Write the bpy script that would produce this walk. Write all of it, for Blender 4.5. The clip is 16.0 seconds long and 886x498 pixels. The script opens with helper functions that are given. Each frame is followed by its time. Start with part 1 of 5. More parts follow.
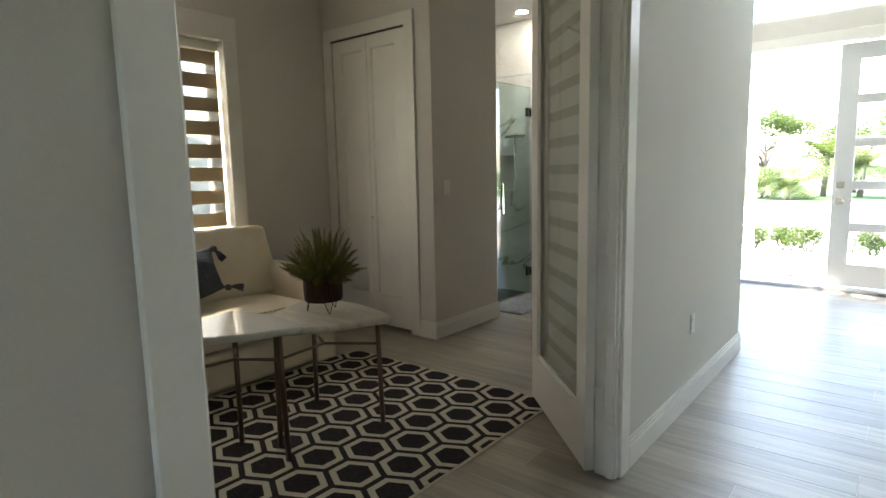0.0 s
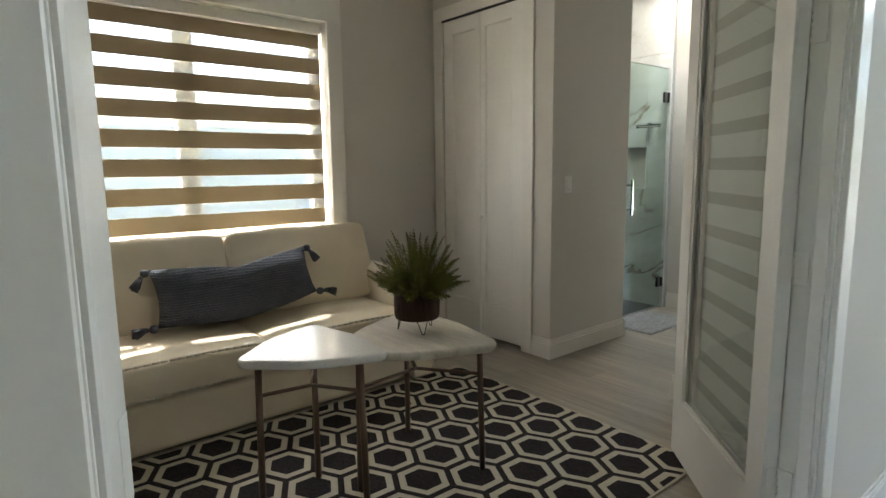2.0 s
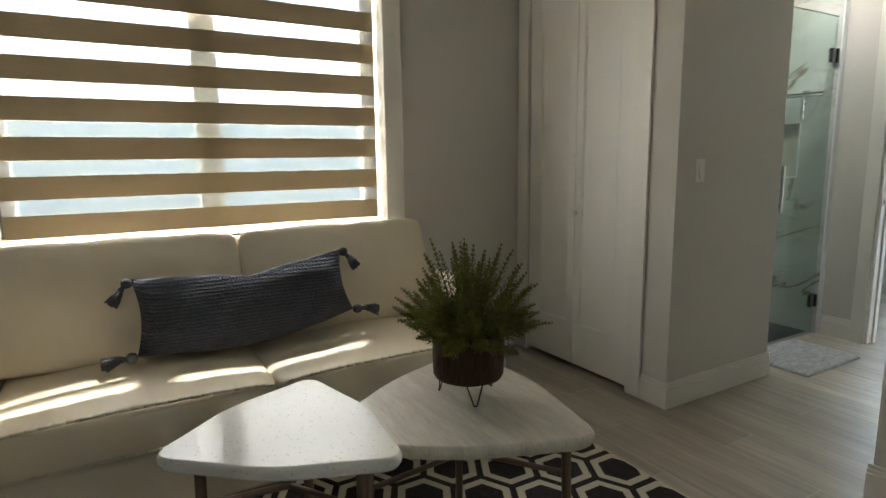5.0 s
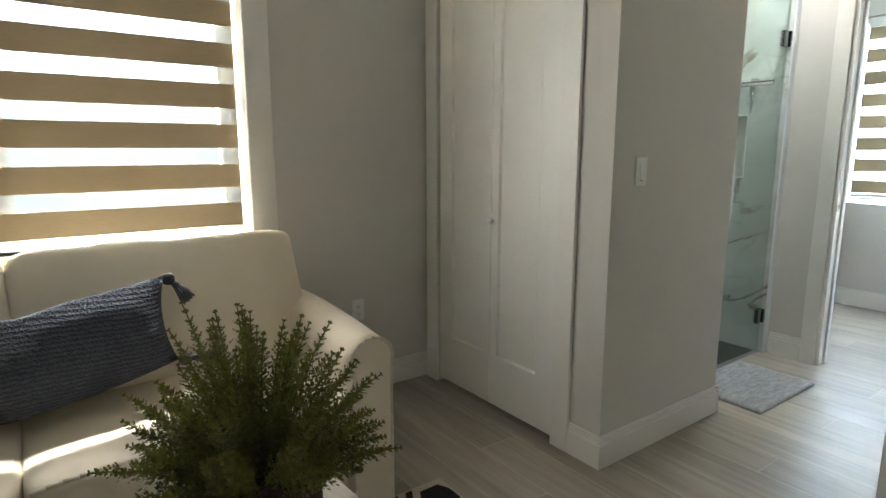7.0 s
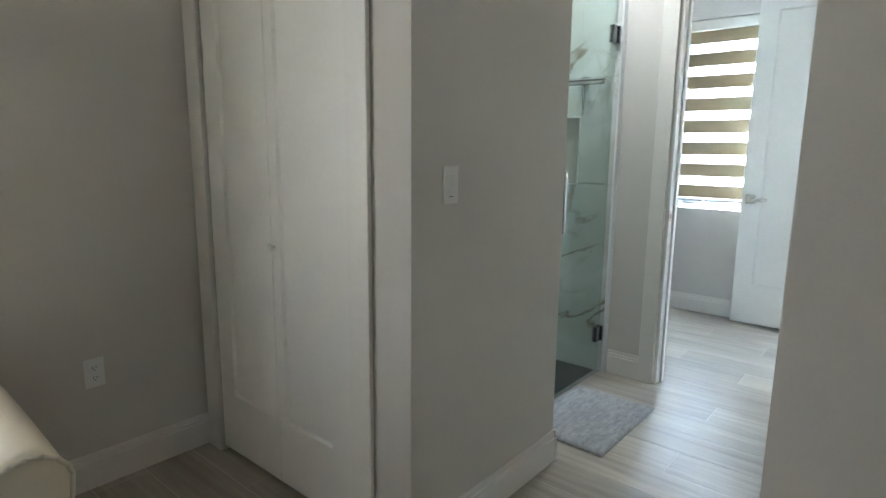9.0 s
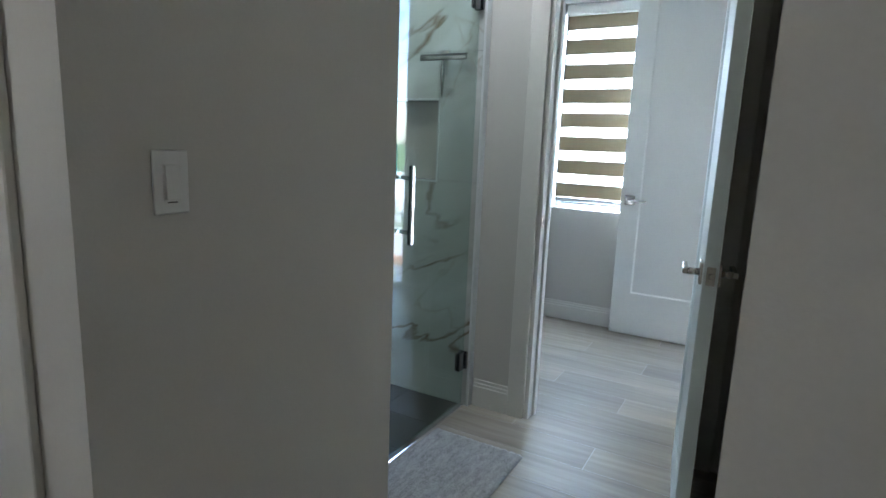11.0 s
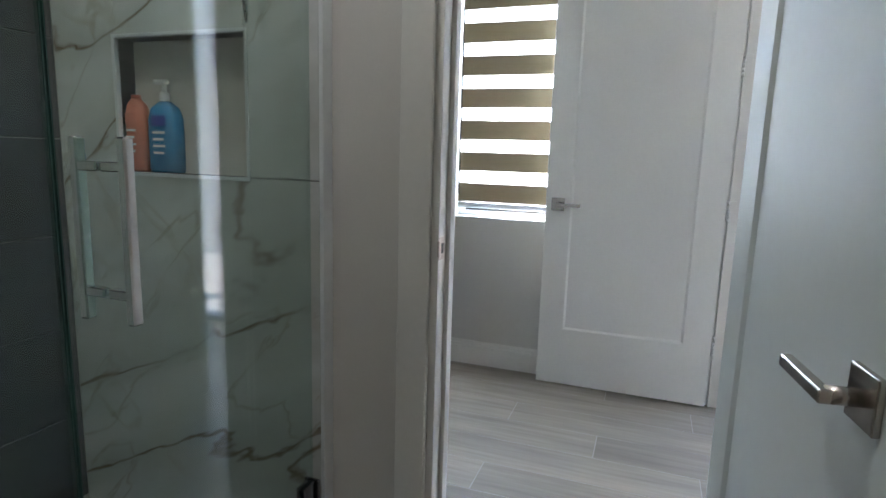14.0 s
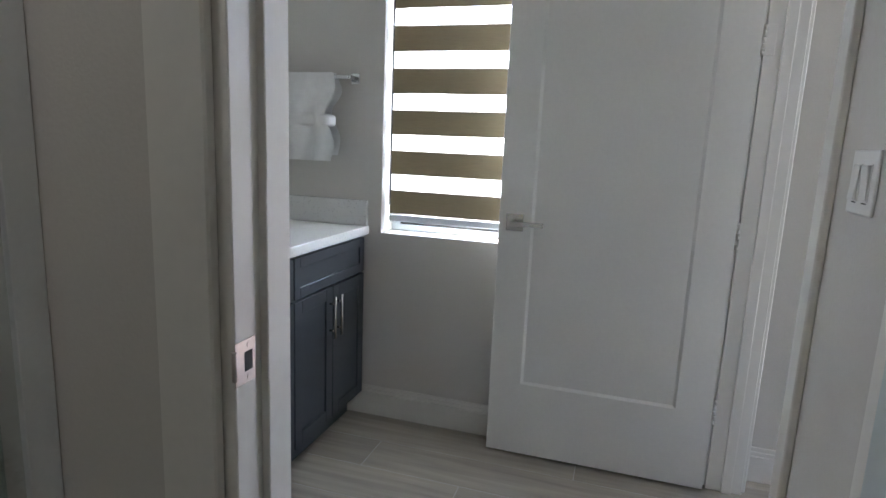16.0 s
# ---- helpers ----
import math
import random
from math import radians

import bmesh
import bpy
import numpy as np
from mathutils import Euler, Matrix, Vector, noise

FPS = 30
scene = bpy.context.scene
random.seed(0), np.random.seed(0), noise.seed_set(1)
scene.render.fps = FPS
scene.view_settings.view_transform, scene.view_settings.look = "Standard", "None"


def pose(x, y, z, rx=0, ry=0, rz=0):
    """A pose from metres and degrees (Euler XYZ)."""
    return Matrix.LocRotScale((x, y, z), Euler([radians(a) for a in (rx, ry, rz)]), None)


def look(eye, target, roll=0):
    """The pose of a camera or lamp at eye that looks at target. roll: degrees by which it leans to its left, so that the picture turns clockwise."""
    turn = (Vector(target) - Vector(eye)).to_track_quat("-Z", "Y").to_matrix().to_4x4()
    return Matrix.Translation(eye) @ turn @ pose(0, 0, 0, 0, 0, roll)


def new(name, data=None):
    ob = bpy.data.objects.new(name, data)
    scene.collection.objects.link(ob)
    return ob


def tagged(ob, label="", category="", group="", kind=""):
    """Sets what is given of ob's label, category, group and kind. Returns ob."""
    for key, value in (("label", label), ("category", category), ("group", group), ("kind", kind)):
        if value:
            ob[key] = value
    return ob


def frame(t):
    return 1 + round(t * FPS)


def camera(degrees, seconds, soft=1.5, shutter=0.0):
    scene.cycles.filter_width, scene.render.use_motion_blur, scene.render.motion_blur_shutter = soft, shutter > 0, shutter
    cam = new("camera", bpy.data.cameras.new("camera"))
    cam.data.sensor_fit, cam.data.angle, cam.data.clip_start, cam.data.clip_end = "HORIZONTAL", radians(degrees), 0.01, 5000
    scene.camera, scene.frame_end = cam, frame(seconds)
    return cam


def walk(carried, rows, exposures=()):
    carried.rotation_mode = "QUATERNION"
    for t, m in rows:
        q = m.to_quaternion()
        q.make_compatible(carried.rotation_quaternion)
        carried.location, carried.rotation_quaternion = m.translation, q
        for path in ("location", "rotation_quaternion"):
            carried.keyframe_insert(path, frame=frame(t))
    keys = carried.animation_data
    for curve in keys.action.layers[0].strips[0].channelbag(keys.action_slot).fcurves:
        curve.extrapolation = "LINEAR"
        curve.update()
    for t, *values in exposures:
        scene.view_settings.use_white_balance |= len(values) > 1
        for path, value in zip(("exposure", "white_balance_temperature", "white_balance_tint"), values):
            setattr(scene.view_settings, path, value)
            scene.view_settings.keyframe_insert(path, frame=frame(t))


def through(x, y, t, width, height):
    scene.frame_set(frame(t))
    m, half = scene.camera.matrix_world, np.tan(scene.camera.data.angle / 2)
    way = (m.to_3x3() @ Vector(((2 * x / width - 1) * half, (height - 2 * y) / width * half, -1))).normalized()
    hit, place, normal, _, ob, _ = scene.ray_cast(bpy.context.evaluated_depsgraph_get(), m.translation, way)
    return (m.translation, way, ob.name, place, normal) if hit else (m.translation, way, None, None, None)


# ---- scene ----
cam = camera(75.5, 16.0)
PATH = [
    (0, (0.226, 0.128, 1.339), (-1.034, 1.658, 1.07), -1.2),
    (0.5, (0.149, 0.238, 1.327), (-1.196, 1.693, 1.053), -1.3),
    (1, (0.044, 0.341, 1.331), (-1.366, 1.732, 1.055), -1.1),
    (1.5, (-0.053, 0.428, 1.331), (-1.521, 1.758, 1.053), -0.8),
    (2, (-0.159, 0.531, 1.335), (-1.69, 1.787, 1.053), -0.7),
    (2.5, (-0.262, 0.639, 1.328), (-1.874, 1.789, 1.045), -0.8),
    (3, (-0.322, 0.728, 1.294), (-2.009, 1.767, 1.021), -0.9),
    (3.2, (-0.391, 0.76, 1.308), (-2.091, 1.776, 1.025), -1.1),
    (5.5, (-0.957, 1.298, 1.286), (-2.664, 2.291, 0.968), -0.7),
    (6, (-1.098, 1.427, 1.297), (-2.782, 2.454, 0.965), -0.6),
    (6.5, (-1.19, 1.572, 1.29), (-2.829, 2.668, 0.954), -0.2),
    (7, (-1.286, 1.751, 1.299), (-2.882, 2.905, 0.953), -0.0),
    (7.5, (-1.374, 1.895, 1.294), (-2.93, 3.102, 0.946), 0.1),
    (8, (-1.492, 2.038, 1.316), (-2.968, 3.339, 0.959), 0.3),
    (8.5, (-1.56, 2.192, 1.321), (-2.92, 3.614, 0.962), 0.7),
    (9, (-1.568, 2.374, 1.319), (-2.837, 3.879, 0.971), 0.6),
    (9.5, (-1.58, 2.55, 1.313), (-2.78, 4.112, 0.967), 0.6),
    (10, (-1.626, 2.71, 1.301), (-2.745, 4.332, 0.958), 0.9),
    (10.2, (-1.639, 2.775, 1.307), (-2.724, 4.417, 0.954), 1.5),
    (12.3, (-1.965, 3.558, 1.27), (-2.823, 5.332, 0.928), 1.6),
    (12.5, (-1.995, 3.631, 1.268), (-2.843, 5.409, 0.921), 1.8),
    (13, (-2.063, 3.818, 1.243), (-2.838, 5.63, 0.902), 1.8),
    (13.5, (-2.124, 4.029, 1.206), (-2.821, 5.875, 0.882), 1.3),
    (14, (-2.137, 4.201, 1.202), (-2.803, 6.058, 0.873), 1.7),
    (14.5, (-2.16, 4.389, 1.212), (-2.79, 6.257, 0.878), 2.0),
    (15, (-2.181, 4.577, 1.223), (-2.779, 6.455, 0.884), 2.2),
    (15.5, (-2.193, 4.774, 1.23), (-2.772, 6.658, 0.887), 2.3),
    (16, (-2.189, 4.964, 1.243), (-2.77, 6.845, 0.889), 2.4),
]
EXPOSURES = [(0.0, 4.15, 6900, 11), (1.5, 4.56, 6500, 11), (3.0, 4.6, 6600, 11), (5.5, 4.36, 6500, 10), (7.0, 4.92, 6250, 10), (8.0, 4.95, 6200, 10), (10.0, 4.52, 5600, 11), (12.5, 3.98, 5680, 13), (14.0, 3.86, 6220, 18), (16.0, 3.34, 6380, 20)]
walk(cam, [(t, look(eye, target, roll)) for t, eye, target, roll in PATH], EXPOSURES)

# ---- light ----
SUN_ELEV, SUN_AZ = 58.0, 292.0          # degrees up; compass bearing with north = +y
world = bpy.data.worlds.new("world")
scene.world = world
world.use_nodes = True
wn, wl = world.node_tree.nodes, world.node_tree.links
sky = wn.new("ShaderNodeTexSky")
sky.sky_type, sky.sun_disc = "NISHITA", False
sky.sun_elevation, sky.sun_rotation = radians(SUN_ELEV), radians(SUN_AZ)
wl.new(sky.outputs["Color"], wn["Background"].inputs["Color"])
wn["Background"].inputs["Strength"].default_value = 0.15
sun_data = bpy.data.lights.new("sun", "SUN")
sun_data.energy, sun_data.angle, sun_data.color = 2.6, radians(1.6), (1.0, 0.95, 0.86)
sun = new("sun", sun_data)
sa, se = radians(SUN_AZ), radians(SUN_ELEV)
toward = Vector((math.sin(sa) * math.cos(se), math.cos(sa) * math.cos(se), math.sin(se)))
sun.matrix_world = look(toward * 30, (0, 0, 0))


def window_light(name, at, w, h, watts, color):
    """Sky light that enters by a glazed opening."""
    d = bpy.data.lights.new(name, "AREA")
    d.shape, d.size, d.size_y, d.energy, d.color = "RECTANGLE", w, h, watts, color
    new(name, d).matrix_world = at


window_light("transom_light", look((-0.44, 7.40, 3.15), (-0.44, 0.0, 1.6)), 1.8, 0.55, 5.0, (0.82, 0.92, 1.0))

window_light("bath_window_light", look((-2.77, 7.62, 1.6), (-2.77, 0.0, 1.3)), 1.3, 1.9, 17.0, (0.72, 0.87, 1.0))

window_light("study_window_light", look((-4.50, 1.64, 1.70), (0.0, 1.64, 1.25)), 2.7, 2.0, 57.0, (1.0, 0.935, 0.825))


def down_light(name, at, watts, spread=110, edge=0.8):
    d = bpy.data.lights.new(name, "SPOT")
    d.energy, d.spot_size, d.spot_blend, d.shadow_soft_size, d.color = watts, radians(spread), edge, 0.05, (0.86, 0.94, 1.0)
    new(name, d).matrix_world = look(at, (at[0], at[1], 0))


down_light("shower_lamp_light", (-3.40, 4.69, 2.85), 0.2, 90, 0.6)
down_light("passage_lamp_light", (-2.88, 5.20, 2.85), 2.1, 76, 0.9)

# ---- materials ----


def mat(name, color, rough=0.5, metal=0.0, vary=0.06, scale=8.0, grain=120.0, bump=0.05, spec=0.5, coat=0.0, stretch=(1, 1, 1)):
    """A surface with two scales of colour change and fine relief, in object metres."""
    m = bpy.data.materials.new(name)
    m.use_nodes = True
    n, l = m.node_tree.nodes, m.node_tree.links
    b = n["Principled BSDF"]
    b.inputs["Roughness"].default_value, b.inputs["Metallic"].default_value = rough, metal
    b.inputs["Specular IOR Level"].default_value, b.inputs["Coat Weight"].default_value = spec, coat
    geo = n.new("ShaderNodeNewGeometry")
    mp = n.new("ShaderNodeMapping")
    mp.inputs["Scale"].default_value = stretch
    l.new(geo.outputs["Position"], mp.inputs["Vector"])
    big, fine = n.new("ShaderNodeTexNoise"), n.new("ShaderNodeTexNoise")
    big.inputs["Scale"].default_value, big.inputs["Detail"].default_value = scale, 4
    fine.inputs["Scale"].default_value, fine.inputs["Detail"].default_value = grain, 3
    for t in (big, fine):
        l.new(mp.outputs["Vector"], t.inputs["Vector"])
    add = n.new("ShaderNodeMath")
    add.operation = "ADD"
    l.new(big.outputs["Fac"], add.inputs[0])
    l.new(fine.outputs["Fac"], add.inputs[1])
    rng = n.new("ShaderNodeMapRange")
    rng.inputs["From Min"].default_value, rng.inputs["From Max"].default_value = 0.6, 1.4
    rng.inputs["To Min"].default_value, rng.inputs["To Max"].default_value = 1 - vary, 1 + vary
    l.new(add.outputs[0], rng.inputs["Value"])
    mul = n.new("ShaderNodeVectorMath")
    mul.operation = "SCALE"
    mul.inputs[0].default_value = color
    l.new(rng.outputs[0], mul.inputs["Scale"])
    l.new(mul.outputs[0], b.inputs["Base Color"])
    if bump:
        bp = n.new("ShaderNodeBump")
        bp.inputs["Strength"].default_value, bp.inputs["Distance"].default_value = bump, 0.004
        l.new(fine.outputs["Fac"], bp.inputs["Height"])
        l.new(bp.outputs[0], b.inputs["Normal"])
    return m


def sheet_glass(name, tint, gloss=1.0, rough=0.0):
    """Thin pane: clear, tinted, with mirror gloss by Fresnel."""
    m = bpy.data.materials.new(name)
    m.use_nodes = True
    n, l = m.node_tree.nodes, m.node_tree.links
    n.remove(n["Principled BSDF"])
    tr, gl, mix, fr = n.new("ShaderNodeBsdfTransparent"), n.new("ShaderNodeBsdfGlossy"), n.new("ShaderNodeMixShader"), n.new("ShaderNodeLayerWeight")
    tr.inputs["Color"].default_value = (*tint, 1)
    gl.inputs["Roughness"].default_value = rough
    p5 = n.new("ShaderNodeMath")
    p5.operation = "POWER"
    p5.inputs[1].default_value = 5.0
    k = n.new("ShaderNodeMath")
    k.operation = "MULTIPLY_ADD"
    k.inputs[1].default_value, k.inputs[2].default_value = 0.9 * gloss, 0.04 * gloss
    l.new(fr.outputs["Facing"], p5.inputs[0])
    l.new(p5.outputs[0], k.inputs[0])
    l.new(k.outputs[0], mix.inputs["Fac"])
    l.new(tr.outputs[0], mix.inputs[1])
    l.new(gl.outputs[0], mix.inputs[2])
    l.new(mix.outputs[0], n["Material Output"].inputs["Surface"])
    return m


def cloth(name, color, through_color, clear=0.0, through=0.5, weave=900.0, open_part=1.0):
    """Blind fabric: light passes by scatter (through) and by its open weave (clear)."""
    m = bpy.data.materials.new(name)
    m.use_nodes = True
    n, l = m.node_tree.nodes, m.node_tree.links
    n.remove(n["Principled BSDF"])
    di, tl, tr = n.new("ShaderNodeBsdfDiffuse"), n.new("ShaderNodeBsdfTranslucent"), n.new("ShaderNodeBsdfTransparent")
    geo, mp, ns = n.new("ShaderNodeNewGeometry"), n.new("ShaderNodeMapping"), n.new("ShaderNodeTexNoise")
    mp.inputs["Scale"].default_value = (0.03, 0.03, 1)
    ns.inputs["Scale"].default_value = weave
    l.new(geo.outputs["Position"], mp.inputs["Vector"])
    l.new(mp.outputs[0], ns.inputs["Vector"])
    rng = n.new("ShaderNodeMapRange")
    rng.inputs["To Min"].default_value, rng.inputs["To Max"].default_value = 0.8, 1.2
    l.new(ns.outputs["Fac"], rng.inputs["Value"])
    mul = n.new("ShaderNodeVectorMath")
    mul.operation = "SCALE"
    mul.inputs[0].default_value = color
    l.new(rng.outputs[0], mul.inputs["Scale"])
    l.new(mul.outputs[0], di.inputs["Color"])
    tl.inputs["Color"].default_value = (*through_color, 1)
    tr.inputs["Color"].default_value = (open_part, open_part, open_part, 1)
    a, b = n.new("ShaderNodeMixShader"), n.new("ShaderNodeMixShader")
    a.inputs["Fac"].default_value, b.inputs["Fac"].default_value = through, clear
    l.new(di.outputs[0], a.inputs[1])
    l.new(tl.outputs[0], a.inputs[2])
    l.new(a.outputs[0], b.inputs[1])
    l.new(tr.outputs[0], b.inputs[2])
    l.new(b.outputs[0], n["Material Output"].inputs["Surface"])
    return m


M_WALL = mat("wall_paint", (0.61, 0.58, 0.53), 0.75, vary=0.03, scale=1.5, grain=160, bump=0.12)
M_CEIL = mat("ceiling_paint", (0.80, 0.80, 0.79), 0.8, vary=0.03, scale=1.5, grain=90, bump=0.1)
M_TRIM = mat("trim_paint", (0.75, 0.725, 0.67), 0.32, vary=0.03, scale=3, grain=60, bump=0.03)
M_DOOR = mat("door_paint", (0.77, 0.75, 0.70), 0.35, vary=0.03, scale=3, grain=80, bump=0.03)
M_FABRIC = mat("sofa_leather", (0.78, 0.69, 0.535), 0.40, vary=0.06, scale=6, grain=420, bump=0.10, spec=0.5)
M_PIPING = mat("sofa_piping", (0.72, 0.65, 0.53), 0.45, bump=0.05)
M_NAVY = mat("pillow_cloth", (0.095, 0.100, 0.115), 0.95, vary=0.3, scale=20, grain=400, bump=0.5, spec=0.2)
M_STEEL = mat("satin_nickel", (0.44, 0.41, 0.37), 0.26, 1.0, vary=0.04)
M_CHROME = mat("chrome", (0.72, 0.73, 0.74), 0.08, 1.0, vary=0.02, bump=0)
M_NICKEL = mat("brushed_nickel_plate", (0.62, 0.54, 0.49), 0.36, 1.0, vary=0.05)
M_EDGE = mat("satin_edge_metal", (0.78, 0.80, 0.80), 0.42, 0.35, vary=0.03)
M_BRONZE = mat("bronze_metal", (0.19, 0.135, 0.105), 0.38, 0.9, vary=0.08)
M_BLACKWIRE = mat("black_wire", (0.02, 0.02, 0.02), 0.5, vary=0.1)
M_PLASTIC = mat("white_plastic", (0.78, 0.77, 0.74), 0.3, vary=0.02, bump=0)
M_DARK = mat("dark_slot", (0.03, 0.03, 0.03), 0.6, bump=0)
M_GLASS = sheet_glass("clear_glass", (0.96, 0.98, 0.97))
M_SHGLASS = sheet_glass("shower_glass", (0.85, 0.935, 0.915), 1.35)
M_ALU = mat("window_frame_metal", (0.62, 0.64, 0.66), 0.4, 0.0, vary=0.04)
M_BAND = cloth("blind_band", (0.27, 0.215, 0.135), (0.40, 0.30, 0.18), 0.0, 0.0015)
M_SHEER = cloth("blind_sheer", (0.68, 0.76, 0.82), (0.90, 0.92, 0.94), 0.85, 0.022, open_part=0.13)
M_PALEBAND = cloth("pale_shade_band", (0.82, 0.82, 0.77), (0.7, 0.7, 0.66), 0.0, 0.35)
M_PALESHEER = cloth("pale_shade_sheer", (0.64, 0.64, 0.58), (0.5, 0.5, 0.45), 0.12, 0.35)
M_SHEERBATH = cloth("bath_blind_sheer", (0.85, 0.85, 0.85), (0.92, 0.92, 0.92), 0.40, 0.85, open_part=0.5)
M_TOWEL = mat("towel_cotton", (0.82, 0.81, 0.79), 0.95, vary=0.06, scale=30, grain=500, bump=0.5, spec=0.1)
M_MAT = mat("bath_mat_cotton", (0.37, 0.37, 0.365), 0.95, vary=0.42, scale=26, grain=130, bump=1.0, spec=0.1, stretch=(2.2, 0.7, 1))
M_VANITY = mat("vanity_paint", (0.047, 0.052, 0.058), 0.4, vary=0.06, scale=4, grain=60)
M_GROUT = mat("grout", (0.50, 0.48, 0.45), 0.85, vary=0.06, grain=200)
M_JOINT = mat("floor_grout", (0.54, 0.51, 0.47), 0.85, vary=0.06, grain=200)
M_DARKTILE = mat("dark_tile", (0.036, 0.039, 0.042), 0.45, vary=0.15, scale=5, grain=60, bump=0.06)
M_LAMP = bpy.data.materials.new("lamp_glow")
M_LAMP.use_nodes = True
M_LAMP.node_tree.nodes["Principled BSDF"].inputs["Emission Color"].default_value = (1, 0.93, 0.82, 1)
M_LAMP.node_tree.nodes["Principled BSDF"].inputs["Emission Strength"].default_value = 12

# ---- mesh helpers ----


def box(bm, x0, x1, y0, y1, z0, z1, bevel=0.0, seg=1, mi=0):
    """An axis box; bevel rounds its edges."""
    v = [bm.verts.new(p) for p in ((x0, y0, z0), (x1, y0, z0), (x1, y1, z0), (x0, y1, z0), (x0, y0, z1), (x1, y0, z1), (x1, y1, z1), (x0, y1, z1))]
    f = [bm.faces.new([v[i] for i in q]) for q in ((3, 2, 1, 0), (4, 5, 6, 7), (0, 1, 5, 4), (1, 2, 6, 5), (2, 3, 7, 6), (3, 0, 4, 7))]
    for q in f:
        q.material_index = mi
    if bevel:
        edges = {e for q in f for e in q.edges}
        r = bmesh.ops.bevel(bm, geom=list(edges), offset=bevel, segments=seg, profile=0.5, affect="EDGES")
        for q in r["faces"]:
            q.material_index = mi
    return f


def rod(bm, a, b, r, sides=12, r2=None, mi=0):
    """A round bar from a to b."""
    a, b = Vector(a), Vector(b)
    q = (b - a).to_track_quat("Z", "Y").to_matrix().to_4x4()
    got = bmesh.ops.create_cone(bm, cap_ends=True, segments=sides, radius1=r, radius2=r if r2 is None else r2, depth=(b - a).length,
                                matrix=Matrix.Translation((a + b) / 2) @ q)
    for f in {f for v in got["verts"] for f in v.link_faces}:
        f.material_index = mi
        f.smooth = len(f.verts) == 4
    return got["verts"]


def puffed(bm, c, size, n=6.0, cuts=10, crown=(0, 0, 0), m=None, wob=0.0, mi=0):
    """A soft block: a cube drawn to a rounded box, its faces crowned."""
    tmp = bmesh.new()
    bmesh.ops.create_cube(tmp, size=2.0)
    bmesh.ops.subdivide_edges(tmp, edges=tmp.edges[:], cuts=cuts, use_grid_fill=True)
    made = {}
    for v in tmp.verts:
        p = v.co.copy()
        p = p / sum(abs(t) ** n for t in p) ** (1 / n)
        g = [1 - min(1, abs(t)) ** 2 for t in p]
        q = Vector((p.x * (size[0] / 2 + crown[0] * g[1] * g[2]), p.y * (size[1] / 2 + crown[1] * g[0] * g[2]), p.z * (size[2] / 2 + crown[2] * g[0] * g[1])))
        if wob:
            q += wob * noise.noise_vector(q * 5 + Vector(c))
        made[v] = bm.verts.new((m @ q if m else q) + Vector(c))
    for f in tmp.faces:
        g = bm.faces.new([made[v] for v in f.verts])
        g.smooth, g.material_index = True, mi
    tmp.free()
    return list(made.values())


def ob_from(name, bm, mats, parent=None, label="", kind="", category="", group="", at=None, smooth=False):
    me = bpy.data.meshes.new(name)
    bmesh.ops.recalc_face_normals(bm, faces=bm.faces[:])
    bm.to_mesh(me)
    bm.free()
    for m in (mats if isinstance(mats, (list, tuple)) else [mats]):
        me.materials.append(m)
    if smooth:
        for p in me.polygons:
            p.use_smooth = True
    ob = new(name, me)
    if parent:
        ob.parent = parent
    if at is not None:
        ob.matrix_basis = at
    return tagged(ob, label, category, group, kind)


def thing(name, label, category, at, group="", kind=""):
    e = new(name)
    e.matrix_basis = at
    e.empty_display_size = 0.05
    return tagged(e, label, category, group, kind)


def boxes(name, rows, mats, bevel=0.0, **kw):
    bm = bmesh.new()
    for r in rows:
        box(bm, *r, bevel=bevel)
    return ob_from(name, bm, mats, **kw)


# ---- setting ----
CEIL = 2.88
XW, XE, XH = -3.92, -0.785, -0.69        # study's west wall, its east wall, the hall's side of it
YN = 3.54                                # study's north wall, with the closet
XP0, XP1 = -2.67, -1.745                 # passage
YB0, YB1 = 5.53, 5.65                    # wall with the bath door
YF = 7.265                               # outer wall of the bath
XB = -1.785                              # bath's east wall


def wall(name, rows, label):
    return boxes(name, rows, M_WALL, label=label, category="wall", kind="structure")


# west wall with the study window
W1 = (0.718, 2.57, 0.905, 2.355)          # y0, y1, z0, z1 of the opening
wall("wall_west", [(XW - 0.22, XW, -2.6, W1[0], 0, CEIL), (XW - 0.22, XW, W1[1], YN + 0.12, 0, CEIL), (XW - 0.22, XW, W1[0], W1[1], 0, W1[2]), (XW - 0.22, XW, W1[0], W1[1], W1[3], CEIL),
                   (XW - 0.22, XW, YN + 0.12, 7.4, 0, CEIL)], "painted greige study wall with the window")
CL = (-3.795, -2.928, 2.475)              # closet opening
wall("wall_closet", [(XW, CL[0], YN, YN + 0.12, 0, CEIL), (CL[1], XP0, YN, YN + 0.12, 0, CEIL), (CL[0], CL[1], YN, YN + 0.12, CL[2], CEIL),
                     (XW, XP0 - 0.1, 4.32, 4.42, 0, CEIL), (XP0 - 0.1, XP0, YN + 0.12, 4.42, 0, CEIL)], "painted greige wall round the closet")
wall("wall_passage_east", [(XP1, XE, YN, YN + 0.12, 0, CEIL), (XP1, XP1 + 0.115, YN + 0.12, YB0, 0, CEIL), (XP1 + 0.115, XH, 4.46, 4.58, 0, CEIL)], "painted greige wall beside the passage")
FD = (0.595, 2.40, 2.46)                  # double door opening in the east wall
